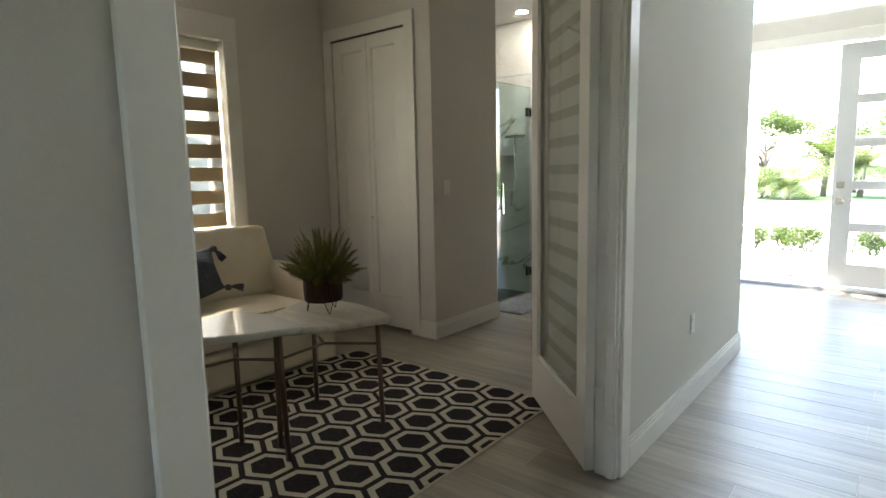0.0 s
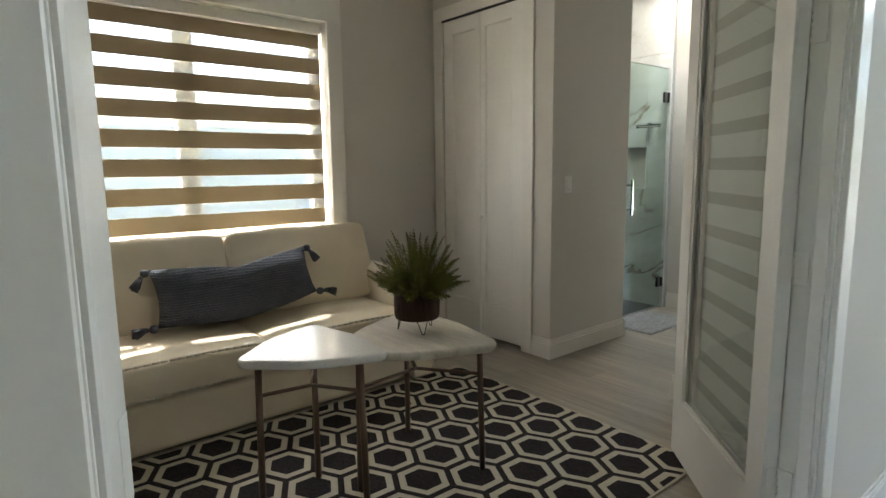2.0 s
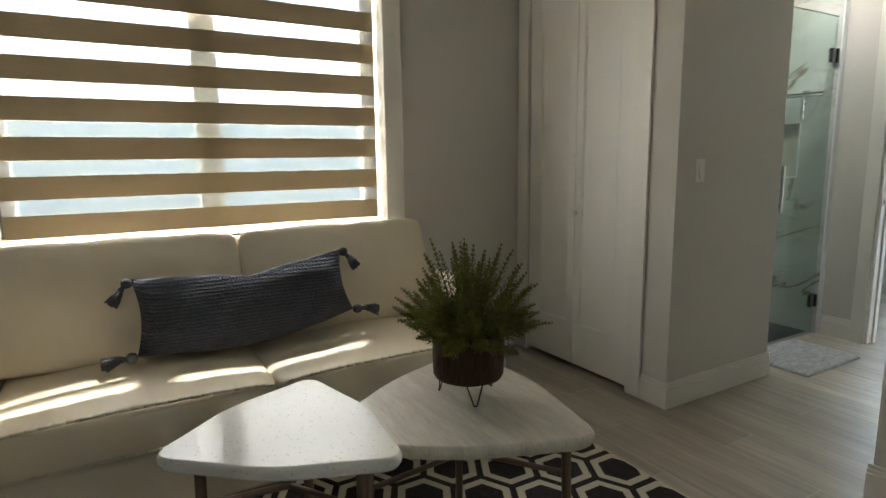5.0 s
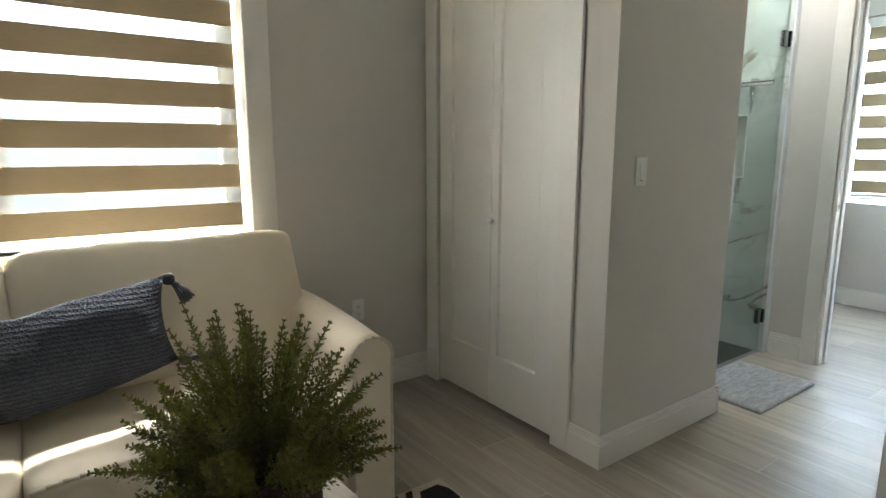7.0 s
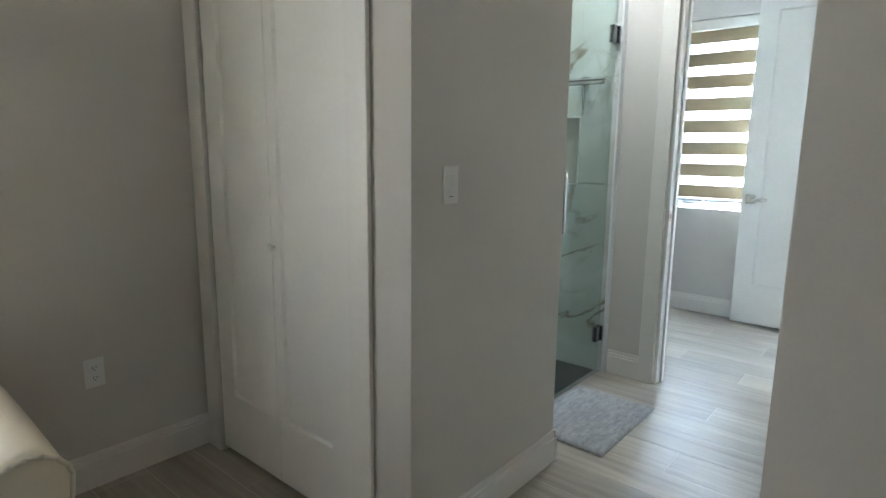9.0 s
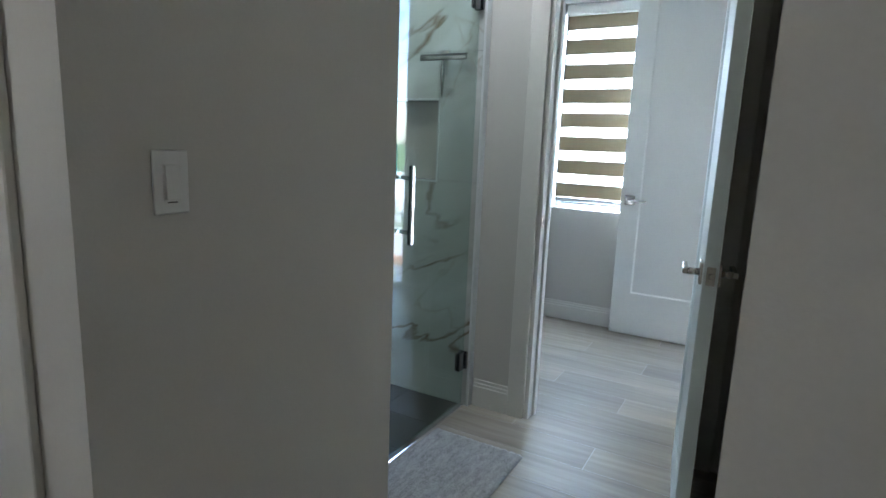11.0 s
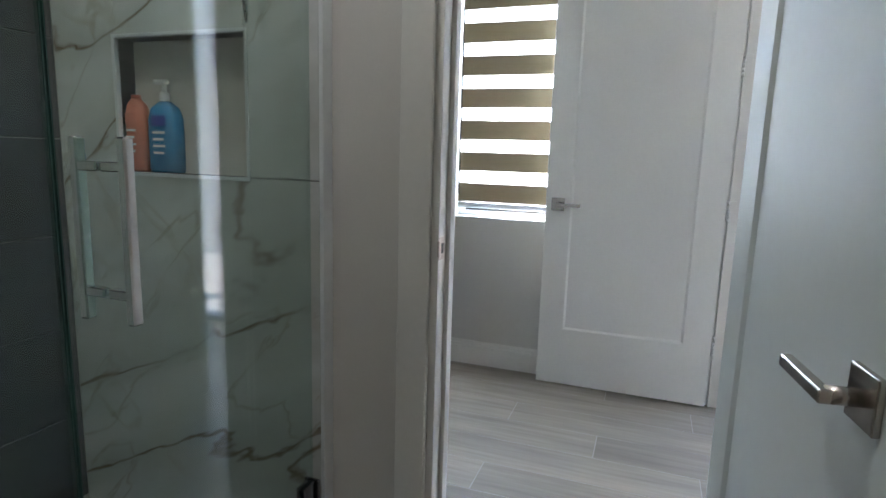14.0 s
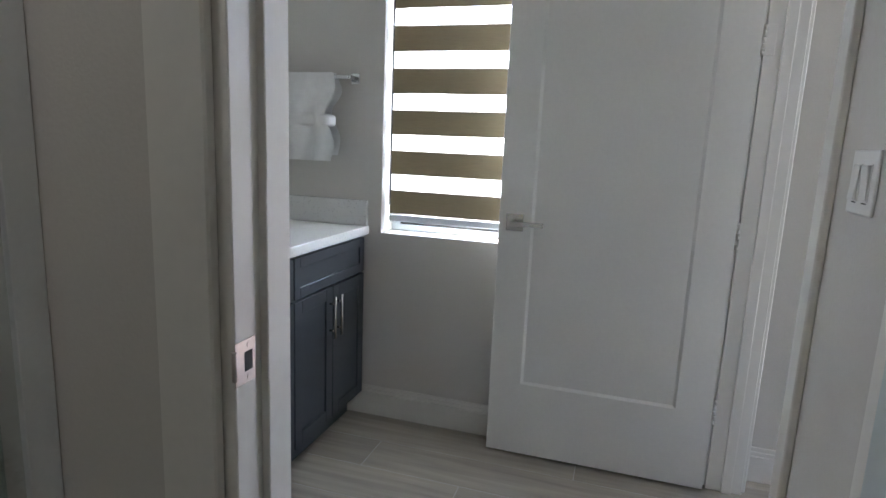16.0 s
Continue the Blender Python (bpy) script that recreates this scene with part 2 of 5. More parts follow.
wall("wall_east", [(XE, XH, -2.6, FD[0], 0, CEIL), (XE, XH, FD[1], 4.46, 0, CEIL), (XE, XH, FD[0], FD[1], FD[2], CEIL)], "painted grey wall between study and hall")
BD = (-2.645, -1.90, 2.46)               # bath door opening
wall("wall_bath_south", [(-2.935, BD[0], YB0, YB1, 0, CEIL), (BD[1], XB + 0.12, YB0, YB1, 0, CEIL), (BD[0], BD[1], YB0, YB1, BD[2], CEIL), (XW, -2.935, YB0 + 0.02, YB1, 0, CEIL)], "painted wall with the bath door")
SD = (6.35, 7.195, 2.46)                 # side door from bath to foyer
wall("wall_bath_east", [(XB, XB + 0.12, YB1, SD[0], 0, CEIL), (XB, XB + 0.12, SD[1], YF, 0, CEIL), (XB, XB + 0.12, SD[0], SD[1], SD[2], CEIL)], "painted wall with the side door")
W2 = (-3.19, -2.35, 0.855, 2.325)
wall("wall_bath_north", [(XW, W2[0], YF, YF + 0.2, 0, CEIL), (W2[1], XB + 0.12, YF, YF + 0.2, 0, CEIL), (W2[0], W2[1], YF, YF + 0.2, 0, W2[2]), (W2[0], W2[1], YF, YF + 0.2, W2[3], CEIL)], "painted bath wall with the window")
YD = 7.31                                # front wall of the foyer
FR = (-1.375, 0.495, 2.55)                 # front door opening
TR = (-1.375, 0.495, 2.85, 3.45)           # transom
HIGH = 3.6
wall("wall_front", [(XB + 0.12, FR[0], YD, YD + 0.2, 0, HIGH), (FR[1], 3.2, YD, YD + 0.2, 0, HIGH), (FR[0], FR[1], YD, YD + 0.2, FR[2], TR[2]), (FR[0], FR[1], YD, YD + 0.2, TR[3], HIGH)], "painted foyer wall with the double front door")
wall("wall_foyer_upper", [(XB, XB + 0.12, 4.66, YD, CEIL, HIGH), (XB + 0.12, XH, 4.46, 4.58, CEIL, HIGH), (XE, XH, -2.6, 4.46, CEIL, HIGH)], "painted upper wall of the foyer")
# the opening at y 5.75 to 6.45 is unseen, added to let daylight in
wall("wall_hall_east", [(3.2, 3.35, -2.6, 5.75, 0, HIGH), (3.2, 3.35, 6.45, YD + 0.2, 0, HIGH), (3.2, 3.35, 5.75, 6.45, 2.35, HIGH), (3.2, 3.35, 5.75, 6.45, 0, 0.25)], "plain painted hall wall with an unseen opening added for light")
# this wall is out of view; its narrow opening is added to light jamb and passage
wall("wall_south", [(XW - 0.22, -0.66, -2.75, -2.6, 0, HIGH), (-0.24, 3.35, -2.75, -2.6, 0, HIGH), (-0.66, -0.24, -2.75, -2.6, 2.3, HIGH), (-0.66, -0.24, -2.75, -2.6, 0, 0.6)], "plain painted end wall with a narrow unseen opening added for light")
boxes("ceiling", [(XW - 0.22, XH, -2.75, 4.66, CEIL, CEIL + 0.12), (XW - 0.22, XB, 4.66, YF + 0.2, CEIL, CEIL + 0.12)], M_CEIL, label="white painted plaster ceiling", category="ceiling", kind="structure")
boxes("ceiling_foyer", [(XB, 3.35, -2.75, YD + 0.2, HIGH, HIGH + 0.12)], M_CEIL, label="high white painted foyer ceiling", category="ceiling", kind="structure")
boxes("floor", [(XW - 0.22, 3.35, -2.75, YD + 0.2, -0.15, -0.0007)], M_JOINT, label="wood-look plank tile floor with pale grout", category="floor", kind="structure")

# planks: long side along x, in a running bond; each a tile of its own


def plank_material():
    m = mat("wood_look_tile", (0.36, 0.318, 0.255), 0.40, vary=0.30, scale=1.2, grain=5.5, bump=0.02, stretch=(0.5, 7, 7))
    n, l = m.node_tree.nodes, m.node_tree.links
    b = n["Principled BSDF"]
    info = n.new("ShaderNodeObjectInfo")
    rng = n.new("ShaderNodeMapRange")
    rng.inputs["To Min"].default_value, rng.inputs["To Max"].default_value = 0.84, 1.12
    l.new(info.outputs["Random"], rng.inputs["Value"])
    sc = n.new("ShaderNodeVectorMath")
    sc.operation = "SCALE"
    l.new(b.inputs["Base Color"].links[0].from_socket, sc.inputs[0])
    l.new(rng.outputs[0], sc.inputs["Scale"])
    l.new(sc.outputs[0], b.inputs["Base Color"])
    return m


M_PLANK = plank_material()


def baseboard(name, runs, label="white painted moulded baseboard"):
    """runs: (x0, y0, x1, y1, nx, ny): from end to end along a wall whose outward normal is n."""
    bm = bmesh.new()
    for x0, y0, x1, y1, nx, ny in runs:
        for z0, z1, d in ((0, 0.105, 0.016), (0.105, 0.122, 0.011), (0.122, 0.14, 0.007)):
            xs, ys = sorted((x0, x1)), sorted((y0, y1))
            if nx:
                a = sorted((x0, x0 + nx * d))
                box(bm, a[0], a[1], ys[0], ys[1], z0, z1, 0.002)
            else:
                a = sorted((y0, y0 + ny * d))
                box(bm, xs[0], xs[1], a[0], a[1], z0, z1, 0.002)
    return ob_from(name, bm, M_TRIM, label=label, category="baseboard", kind="structure")


E0 = 0.016
baseboard("baseboard", [(XW, -2.6, XW, YN, 1, 0), (-2.83, YN, XP0 + E0, YN, 0, -1), (XP0, YN, XP0, 4.42, 1, 0), (XP0 - 0.05, 4.42, XP0 + E0, 4.42, 0, 1),
                        (XP1 - E0, YN, XE, YN, 0, -1), (XP1, YN, XP1, YB0, -1, 0), (-2.92, YB0, -2.732, YB0, 0, -1),
                        (XW, YF, XB, YF, 0, -1), (XB, YB1, XB, 6.29, -1, 0), (XH, 2.50, XH, 4.58 + E0, 1, 0), (XH, -2.6, XH, 0.55, 1, 0), (XE, -2.6, XE, 0.55, -1, 0), (XE, 2.5, XE, YN, -1, 0),
                        (XB + 0.12, YD, FR[0] - 0.1, YD, 0, -1), (FR[1] + 0.1, YD, 3.2, YD, 0, -1), (XB + 0.12, 4.66, XB + 0.12, 6.29, 1, 0)])


def casing_y(name, x0, x1, top, y, ny, w=0.1, label="white painted flat door casing", sill=0.0):
    """Trim round an opening in a wall that faces along y."""
    bm = bmesh.new()
    for d, g in ((0.018, 0.0),):
        a = sorted((y, y + ny * d))
        box(bm, x0 - w + g, x0 - g, a[0], a[1], sill, top + g, 0.003)
        box(bm, x1 + g, x1 + w - g, a[0], a[1], sill, top + g, 0.003)
        box(bm, x0 - w + g, x1 + w - g, a[0], a[1], top + g, top + w - g, 0.003)
    return ob_from(name, bm, M_TRIM, label=label, category="trim", kind="structure")


def casing_x(name, y0, y1, top, x, nx, w=0.1, label="white painted flat door casing", sill=0.0):
    bm = bmesh.new()
    for d, g in ((0.018, 0.0),):
        a = sorted((x, x + nx * d))
        box(bm, a[0], a[1], y0 - w + g, y0 - g, sill, top + g, 0.003)
        box(bm, a[0], a[1], y1 + g, y1 + w - g, sill, top + g, 0.003)
        box(bm, a[0], a[1], y0 - w + g, y1 + w - g, top + g, top + w - g, 0.003)
    return ob_from(name, bm, M_TRIM, label=label, category="trim", kind="structure")


def jamb_y(name, x0, x1, top, y0, y1, stop, label="white painted door jamb with stop"):
    """Lining of an opening in a wall that faces along y; stop: the y at which the door stop runs."""
    t = 0.02
    return boxes(name, [(x0 - 0.001, x0 + t, y0, y1, 0, top), (x1 - t, x1 + 0.001, y0, y1, 0, top), (x0 + t, x1 - t, y0, y1, top - t, top),
                        (x0 + t, x0 + t + 0.012, stop, stop + 0.035, 0, top - t), (x1 - t - 0.012, x1 - t, stop, stop + 0.035, 0, top - t), (x0 + t, x1 - t, stop, stop + 0.035, top - t - 0.012, top - t)],
                 M_TRIM, bevel=0.0015, label=label, category="trim", kind="structure")


def jamb_x(name, y0, y1, top, x0, x1, stop, label="white painted door jamb with stop"):
    t = 0.02
    return boxes(name, [(x0, x1, y0 - 0.001, y0 + t, 0, top), (x0, x1, y1 - t, y1 + 0.001, 0, top), (x0, x1, y0 + t, y1 - t, top - t, top),
                        (stop, stop + 0.035, y0 + t, y0 + t + 0.012, 0, top - t), (stop, stop + 0.035, y1 - t - 0.012, y1 - t, 0, top - t), (stop, stop + 0.035, y0 + t, y1 - t, top - t - 0.012, top - t)],
                 M_TRIM, bevel=0.0015, label=label, category="trim", kind="structure")


casing_y("trim_closet", CL[0], CL[1], CL[2], YN, -1, 0.098)
casing_x("trim_double_door", FD[0] - 0.010, FD[1], FD[2], XH, 1, 0.09)
casing_x("trim_double_door_study", FD[0] - 0.036, FD[1], FD[2], XE, -1, 0.085)
jamb_x("trim_double_door_jamb", FD[0] - 0.03, FD[1], FD[2], XE - 0.002, XH + 0.002, XE + 0.05)


def splayed_jamb():
    """The south lining of the double door: beaded edge, stop, and a flat that carries the old hinge leaves."""
    XJ = -0.836
    bm = bmesh.new()
    prof = [(XH + 0.004, 0.588), (XH - 0.010, 0.594), (XH - 0.014, 0.590), (XH - 0.028, 0.598), (XH - 0.032, 0.594), (XH - 0.050, 0.606), (XH - 0.056, 0.601), (XJ, 0.638), (XJ, 0.560), (XH + 0.004, 0.560)]
    low = [bm.verts.new((x, y, 0)) for x, y in prof]
    up = [bm.verts.new((x, y, FD[2] - 0.02)) for x, y in prof]
    n = len(prof)
    for i in range(n):
        bm.faces.new((low[i], low[(i + 1) % n], up[(i + 1) % n], up[i]))
    bm.faces.new(low[::-1])
    bm.faces.new(up)
    ob_from("trim_double_door_lining", bm, M_TRIM, label="white painted beaded door lining", category="trim", kind="structure")
    way = Vector((XJ - XH + 0.056, 0.638 - 0.601, 0)).normalized()
    ang = math.degrees(math.atan2(way.y, way.x))
    for z in (0.34, 1.03, 1.70):
        e = thing("hinge_leaf", "white painted hinge leaf screwed to the door lining", "hinge", pose(XJ, 0.638, z, 0, 0, ang), group="hinge leaves")
        hb = bmesh.new()
        box(hb, -0.036, -0.001, -0.001, 0.0016, -0.05, 0.05, 0.0006)
        ob_from("plate", hb, M_TRIM, e)
        for dz, dx in ((-0.033, -0.02), (0.0, -0.012), (0.033, -0.024)):
            hb = bmesh.new()
            rod(hb, (dx, -0.0012, dz), (dx, -0.0024, dz), 0.0032, 8)
            bmesh.ops.translate(hb, verts=hb.verts[:], vec=(0, 0.004, 0))
            ob_from("screw", hb, M_STEEL, e)


splayed_jamb()
casing_y("trim_bath_door", BD[0], BD[1], BD[2], YB0, -1, 0.085)
casing_y("trim_bath_door_inside", BD[0], BD[1], BD[2], YB1, 1)
jamb_y("trim_bath_door_jamb", BD[0], BD[1], BD[2], YB0 - 0.002, YB1 + 0.002, YB0 + 0.05)
casing_x("trim_side_door", SD[0], SD[1], SD[2], XB, -1, 0.06)
casing_x("trim_side_door_foyer", SD[0], SD[1], SD[2], XB + 0.12, 1, 0.06)
jamb_x("trim_side_door_jamb", SD[0], SD[1], SD[2], XB - 0.002, XB + 0.122, XB + 0.05)
casing_y("trim_front_door", FR[0], FR[1], FR[2], YD, -1, 0.11)


# window of the study: casing, sill, apron, frame with a mullion, panes
def casing_window():
    y0, y1, z0, z1 = W1
    bm = bmesh.new()
    for d, g in ((0.019, 0.0),):
        box(bm, XW, XW + d, y0 - 0.115 + g, y0 - g, z0 - 0.05, z1 + g, 0.003)
        box(bm, XW, XW + d, y1 + g, y1 + 0.115 - g, z0 - 0.05, z1 + g, 0.003)
        box(bm, XW, XW + d, y0 - 0.115 + g, y1 + 0.115 - g, z1 + g, z1 + 0.18 - g, 0.003)
    box(bm, XW - 0.1, XW + 0.03, y0 - 0.02, y1 + 0.02, z0 - 0.024, z0, 0.004)
    box(bm, XW, XW + 0.019, y0 - 0.115, y1 + 0.115, z0 - 0.14, z0 - 0.05, 0.003)
    return ob_from("trim_window", bm, M_TRIM, label="white painted window casing with sill and apron", category="trim", kind="structure")


casing_window()


def window(name, m, w, h, mullions, label):
    """A pane frame w wide along local x, h high, at the pose m."""
    e = thing(name, label, "window", m, kind="structure")
    bm = bmesh.new()
    st = 0.075 if mullions else 0.045
    for r in ((0, w, -0.03, 0.03, 0, 0.045), (0, w, -0.03, 0.03, h - 0.045, h), (0, st, -0.03, 0.03, 0.045, h - 0.045), (w - st, w, -0.03, 0.03, 0.045, h - 0.045)):
        box(bm, *r, bevel=0.004)
    for c in mullions:
        box(bm, c - 0.062, c + 0.062, -0.028, 0.028, 0.045, h - 0.045, bevel=0.004)
    ob_from("frame", bm, M_ALU, e)
    if not mullions:
        bm = bmesh.new()
        box(bm, 0.045, w - 0.045, -0.033, -0.0285, 0.030, 0.042, 0.001)
        ob_from("gasket", bm, M_DARK, e)
    stops = [st] + [q for c in mullions for q in (c - 0.062, c + 0.062)] + [w - st]
    for a, b in zip(stops[::2], stops[1::2]):
        bm = bmesh.new()
        box(bm, a, b, -0.003, 0.003, 0.045, h - 0.045)
        p = ob_from("pane", bm, M_GLASS, e)
        p.visible_shadow = False
    return e


window("window_1", pose(XW - 0.17, W1[0], W1[2], 0, 0, 90), W1[1] - W1[0], W1[3] - W1[2], [(W1[1] - W1[0]) / 2], "wide metal-framed study window with a centre mullion")
window("window_2", pose(W2[0], YF + 0.15, W2[2]), W2[1] - W2[0], W2[3] - W2[2], [], "metal-framed bath window")
window("window_3", pose(TR[0], YD + 0.14, TR[2]), TR[1] - TR[0], TR[3] - TR[2], [], "transom window over the front door")


def blind(name, m, w, h, pitch, first, label, sheer):
    """Zebra shade: opaque and sheer bands by turns, hung from a head box. Local x along its width, z up from its lower bar, local -y is the room side."""
    e = thing(name, label, "blind", m)
    bm = bmesh.new()
    box(bm, 0, w, -0.035, 0.05, h - 0.075, h, 0.008, 2)
    ob_from("head_box", bm, M_TRIM, e)
    bm = bmesh.new()
    box(bm, 0, w, -0.012, 0.012, -0.026, 0.004, 0.006, 2)
    ob_from("lower_bar", bm, M_ALU, e)
    z, n = first, 0
    while z < h - 0.06:
        for z0, z1, y, mt, nm in ((z, z + pitch * 0.602, 0.0, M_BAND, "band"), (z + pitch * 0.602, z + pitch, 0.003, sheer, "sheer_band")):
            z0, z1 = max(z0, 0.003), min(z1, h - 0.06)
            if z1 - z0 < 0.004:
                continue
            bm = bmesh.new()
            cols = 24
            low, up = [], []
            for i in range(cols + 1):
                x = w * i / cols
                dy = 0.0035 * noise.noise(Vector((x * 2.3, z * 3, 7.0)))
                low.append(bm.verts.new((x, y + dy, z0)))
                up.append(bm.verts.new((x, y + dy, z1)))
            for i in range(cols):
                f = bm.faces.new((low[i], low[i + 1], up[i + 1], up[i]))
                f.smooth = True
            ob_from(nm, bm, mt, e)
        z += pitch
        n += 1
    bm = bmesh.new()
    rod(bm, (0.012, -0.03, 0.05), (0.012, -0.03, h - 0.05), 0.004, 8)
    ob_from("pull_cord", bm, M_DARK, e)
    return e


blind("window_shade", pose(XW - 0.08, W1[0] + 0.015, W1[2] + 0.005, 0, 0, 90), W1[1] - W1[0] - 0.03, W1[3] - W1[2] - 0.008, 0.176, 0.038, "tan and sheer banded zebra shade, half open, in the study window", M_SHEER)
blind("window_shade", pose(W2[0] + 0.015, YF + 0.06, W2[2] + 0.075), W2[1] - W2[0] - 0.03, W2[3] - W2[2] - 0.08, 0.173, 0.008, "tan and sheer banded zebra shade, half open, in the bath window", M_SHEERBATH)


# ---- doors ----
def panel_leaf(parent, w, h, t, inset, mats, glass=None, z0=0.0, deep=0.007, slope=0.011):
    """A door leaf from local x 0 to w, y 0 to t: one flush frame round a panel (l, r, bottom, top) that sinks in by a sloped edge."""
    l, r, b, tp = inset
    bm = bmesh.new()
    c = 0.0015

    def rect(x0, x1, za, zb, y):
        return [bm.verts.new(p) for p in ((x0, y, za), (x1, y, za), (x1, y, zb), (x0, y, zb))]

    def band(p, q):
        for i in range(4):
            bm.faces.new((p[i], p[(i + 1) % 4], q[(i + 1) % 4], q[i]))

    rims = []
    for y, o in ((0.0, 1), (t, -1)):
        edge = rect(0, w, z0, h, y + o * c)
        face = rect(c, w - c, z0 + c, h - c, y)
        hole = rect(l, w - r, b, tp, y)
        band(edge, face)
        band(face, hole)
        if glass is None:
            sunk = rect(l + slope, w - r - slope, b + slope, tp - slope, y + o * deep)
            band(hole, sunk)
            bm.faces.new(sunk)
        rims.append((edge, hole))
    band(rims[0][0], rims[1][0])
    if glass is not None:
        band(rims[0][1], rims[1][1])
    leaf = ob_from("leaf", bm, mats, parent)
    if glass is not None:
        bm = bmesh.new()
        g = 0.016
        for y0, y1 in ((0.006, 0.014), (t - 0.014, t - 0.006)):
            box(bm, l, l + g, y0, y1, b, tp, 0.002)
            box(bm, w - r - g, w - r, y0, y1, b, tp, 0.002)
            box(bm, l + g, w - r - g, y0, y1, b, b + g, 0.002)
            box(bm, l + g, w - r - g, y0, y1, tp - g, tp, 0.002)
        ob_from("glazing_bead", bm, mats, parent)
        bm = bmesh.new()
        box(bm, l, w - r, t / 2 - 0.003, t / 2 + 0.003, b, tp)
        ob_from("pane", bm, glass, parent)
    return leaf


def lever(parent, x, z, t, way, sides=(0, 1)):
    """Square-rose lever on both faces; way: +1 or -1, the lever's direction along local x."""
    for s in sides:
        y, o = (0, -1) if s == 0 else (t, 1)
        bm = bmesh.new()
        a = sorted((y, y + o * 0.009))
        box(bm, x - 0.033, x + 0.033, a[0], a[1], z - 0.033, z + 0.033, 0.0015)
        rod(bm, (x, y + o * 0.009, z), (x, y + o * 0.045, z), 0.011, 14)
        a = sorted((y + o * 0.040, y + o * 0.056))
        b = sorted((x - way * 0.011, x + way * 0.115))
        box(bm, b[0], b[1], a[0], a[1], z - 0.0085, z + 0.0085, 0.002)
        ob_from("lever_handle", bm, M_STEEL, parent, label="satin nickel lever on a square rose")


def latch(parent, x, z, t):
    bm = bmesh.new()
    box(bm, x - 0.001, x + 0.0015, t / 2 - 0.0125, t / 2 + 0.0125, z - 0.028, z + 0.028, 0.0006)
    box(bm, x, x + 0.010, t / 2 - 0.006, t / 2 + 0.006, z - 0.008, z + 0.008, 0.002)
    rod(bm, (x, t / 2, z + 0.020), (x + 0.0025, t / 2, z + 0.020), 0.003, 10)
    rod(bm, (x, t / 2, z - 0.020), (x + 0.0025, t / 2, z - 0.020), 0.003, 10)
    ob_from("latch_plate", bm, M_STEEL, parent, label="satin nickel latch plate")


def hinge_parts(parent, zs, m, mt):
    """Butt hinges with a knuckle on local z at the pose m; one leaf along local +x, the other along local +y."""
    for z in zs:
        bm = bmesh.new()
        for i in range(5):
            rod(bm, (0, 0, z - 0.05 + i * 0.02 + 0.0008), (0, 0, z - 0.05 + (i + 1) * 0.02 - 0.0008), 0.0065, 10)
        box(bm, 0.004, 0.036, -0.0015, 0.0012, z - 0.05, z + 0.05, 0.0008)
        box(bm, -0.0012, 0.0015, 0.004, 0.036, z - 0.05, z + 0.05, 0.0008)
        for k in (-0.032, 0.0, 0.032):
            rod(bm, (0.024 + (0.006 if k == 0 else 0), -0.0015, z + k), (0.024 + (0.006 if k == 0 else 0), -0.0028, z + k), 0.0035, 8)
            rod(bm, (-0.0012, 0.024, z + k), (-0.0026, 0.024, z + k), 0.0035, 8)
        bm.transform(m)
        ob_from("hinge", bm, mt, parent, label="white painted butt hinge" if mt is M_TRIM else "steel butt hinge")


# closet: two bi-fold leaves with long shaker panels
def closet_door():
    e = thing("closet_door", "white painted two-leaf bi-fold closet door, closed", "door", pose(CL[0], YN - 0.004, 0.03))
    w = (CL[1] - CL[0]) / 2
    for i in range(2):
        f = new("door_leaf")
        f.parent = e
        f.matrix_basis = pose(i * w + (0.014 if i == 0 else 0.0012), 0, 0)
        sides = (0.105, 0.055) if i == 0 else (0.050, 0.11)
        panel_leaf(f, w - (0.0152 if i == 0 else 0.0032), CL[2] - 0.045, 0.032, (*sides, 0.255, CL[2] - 0.15), M_DOOR, deep=0.009, slope=0.011)
    bm = bmesh.new()
    rod(bm, (w + 0.015, 0, 0.93), (w + 0.015, -0.014, 0.93), 0.007, 12)
    puffed(bm, (w + 0.015, -0.022, 0.93), (0.03, 0.022, 0.03), 2.3, 4)
    ob_from("knob", bm, M_PLASTIC, e, label="small white round knob")
    bm = bmesh.new()
    box(bm, 0.0, 2 * w, -0.012, 0.05, CL[2] - 0.043, CL[2] - 0.032)
    ob_from("top_track", bm, M_DARK, e)


closet_door()


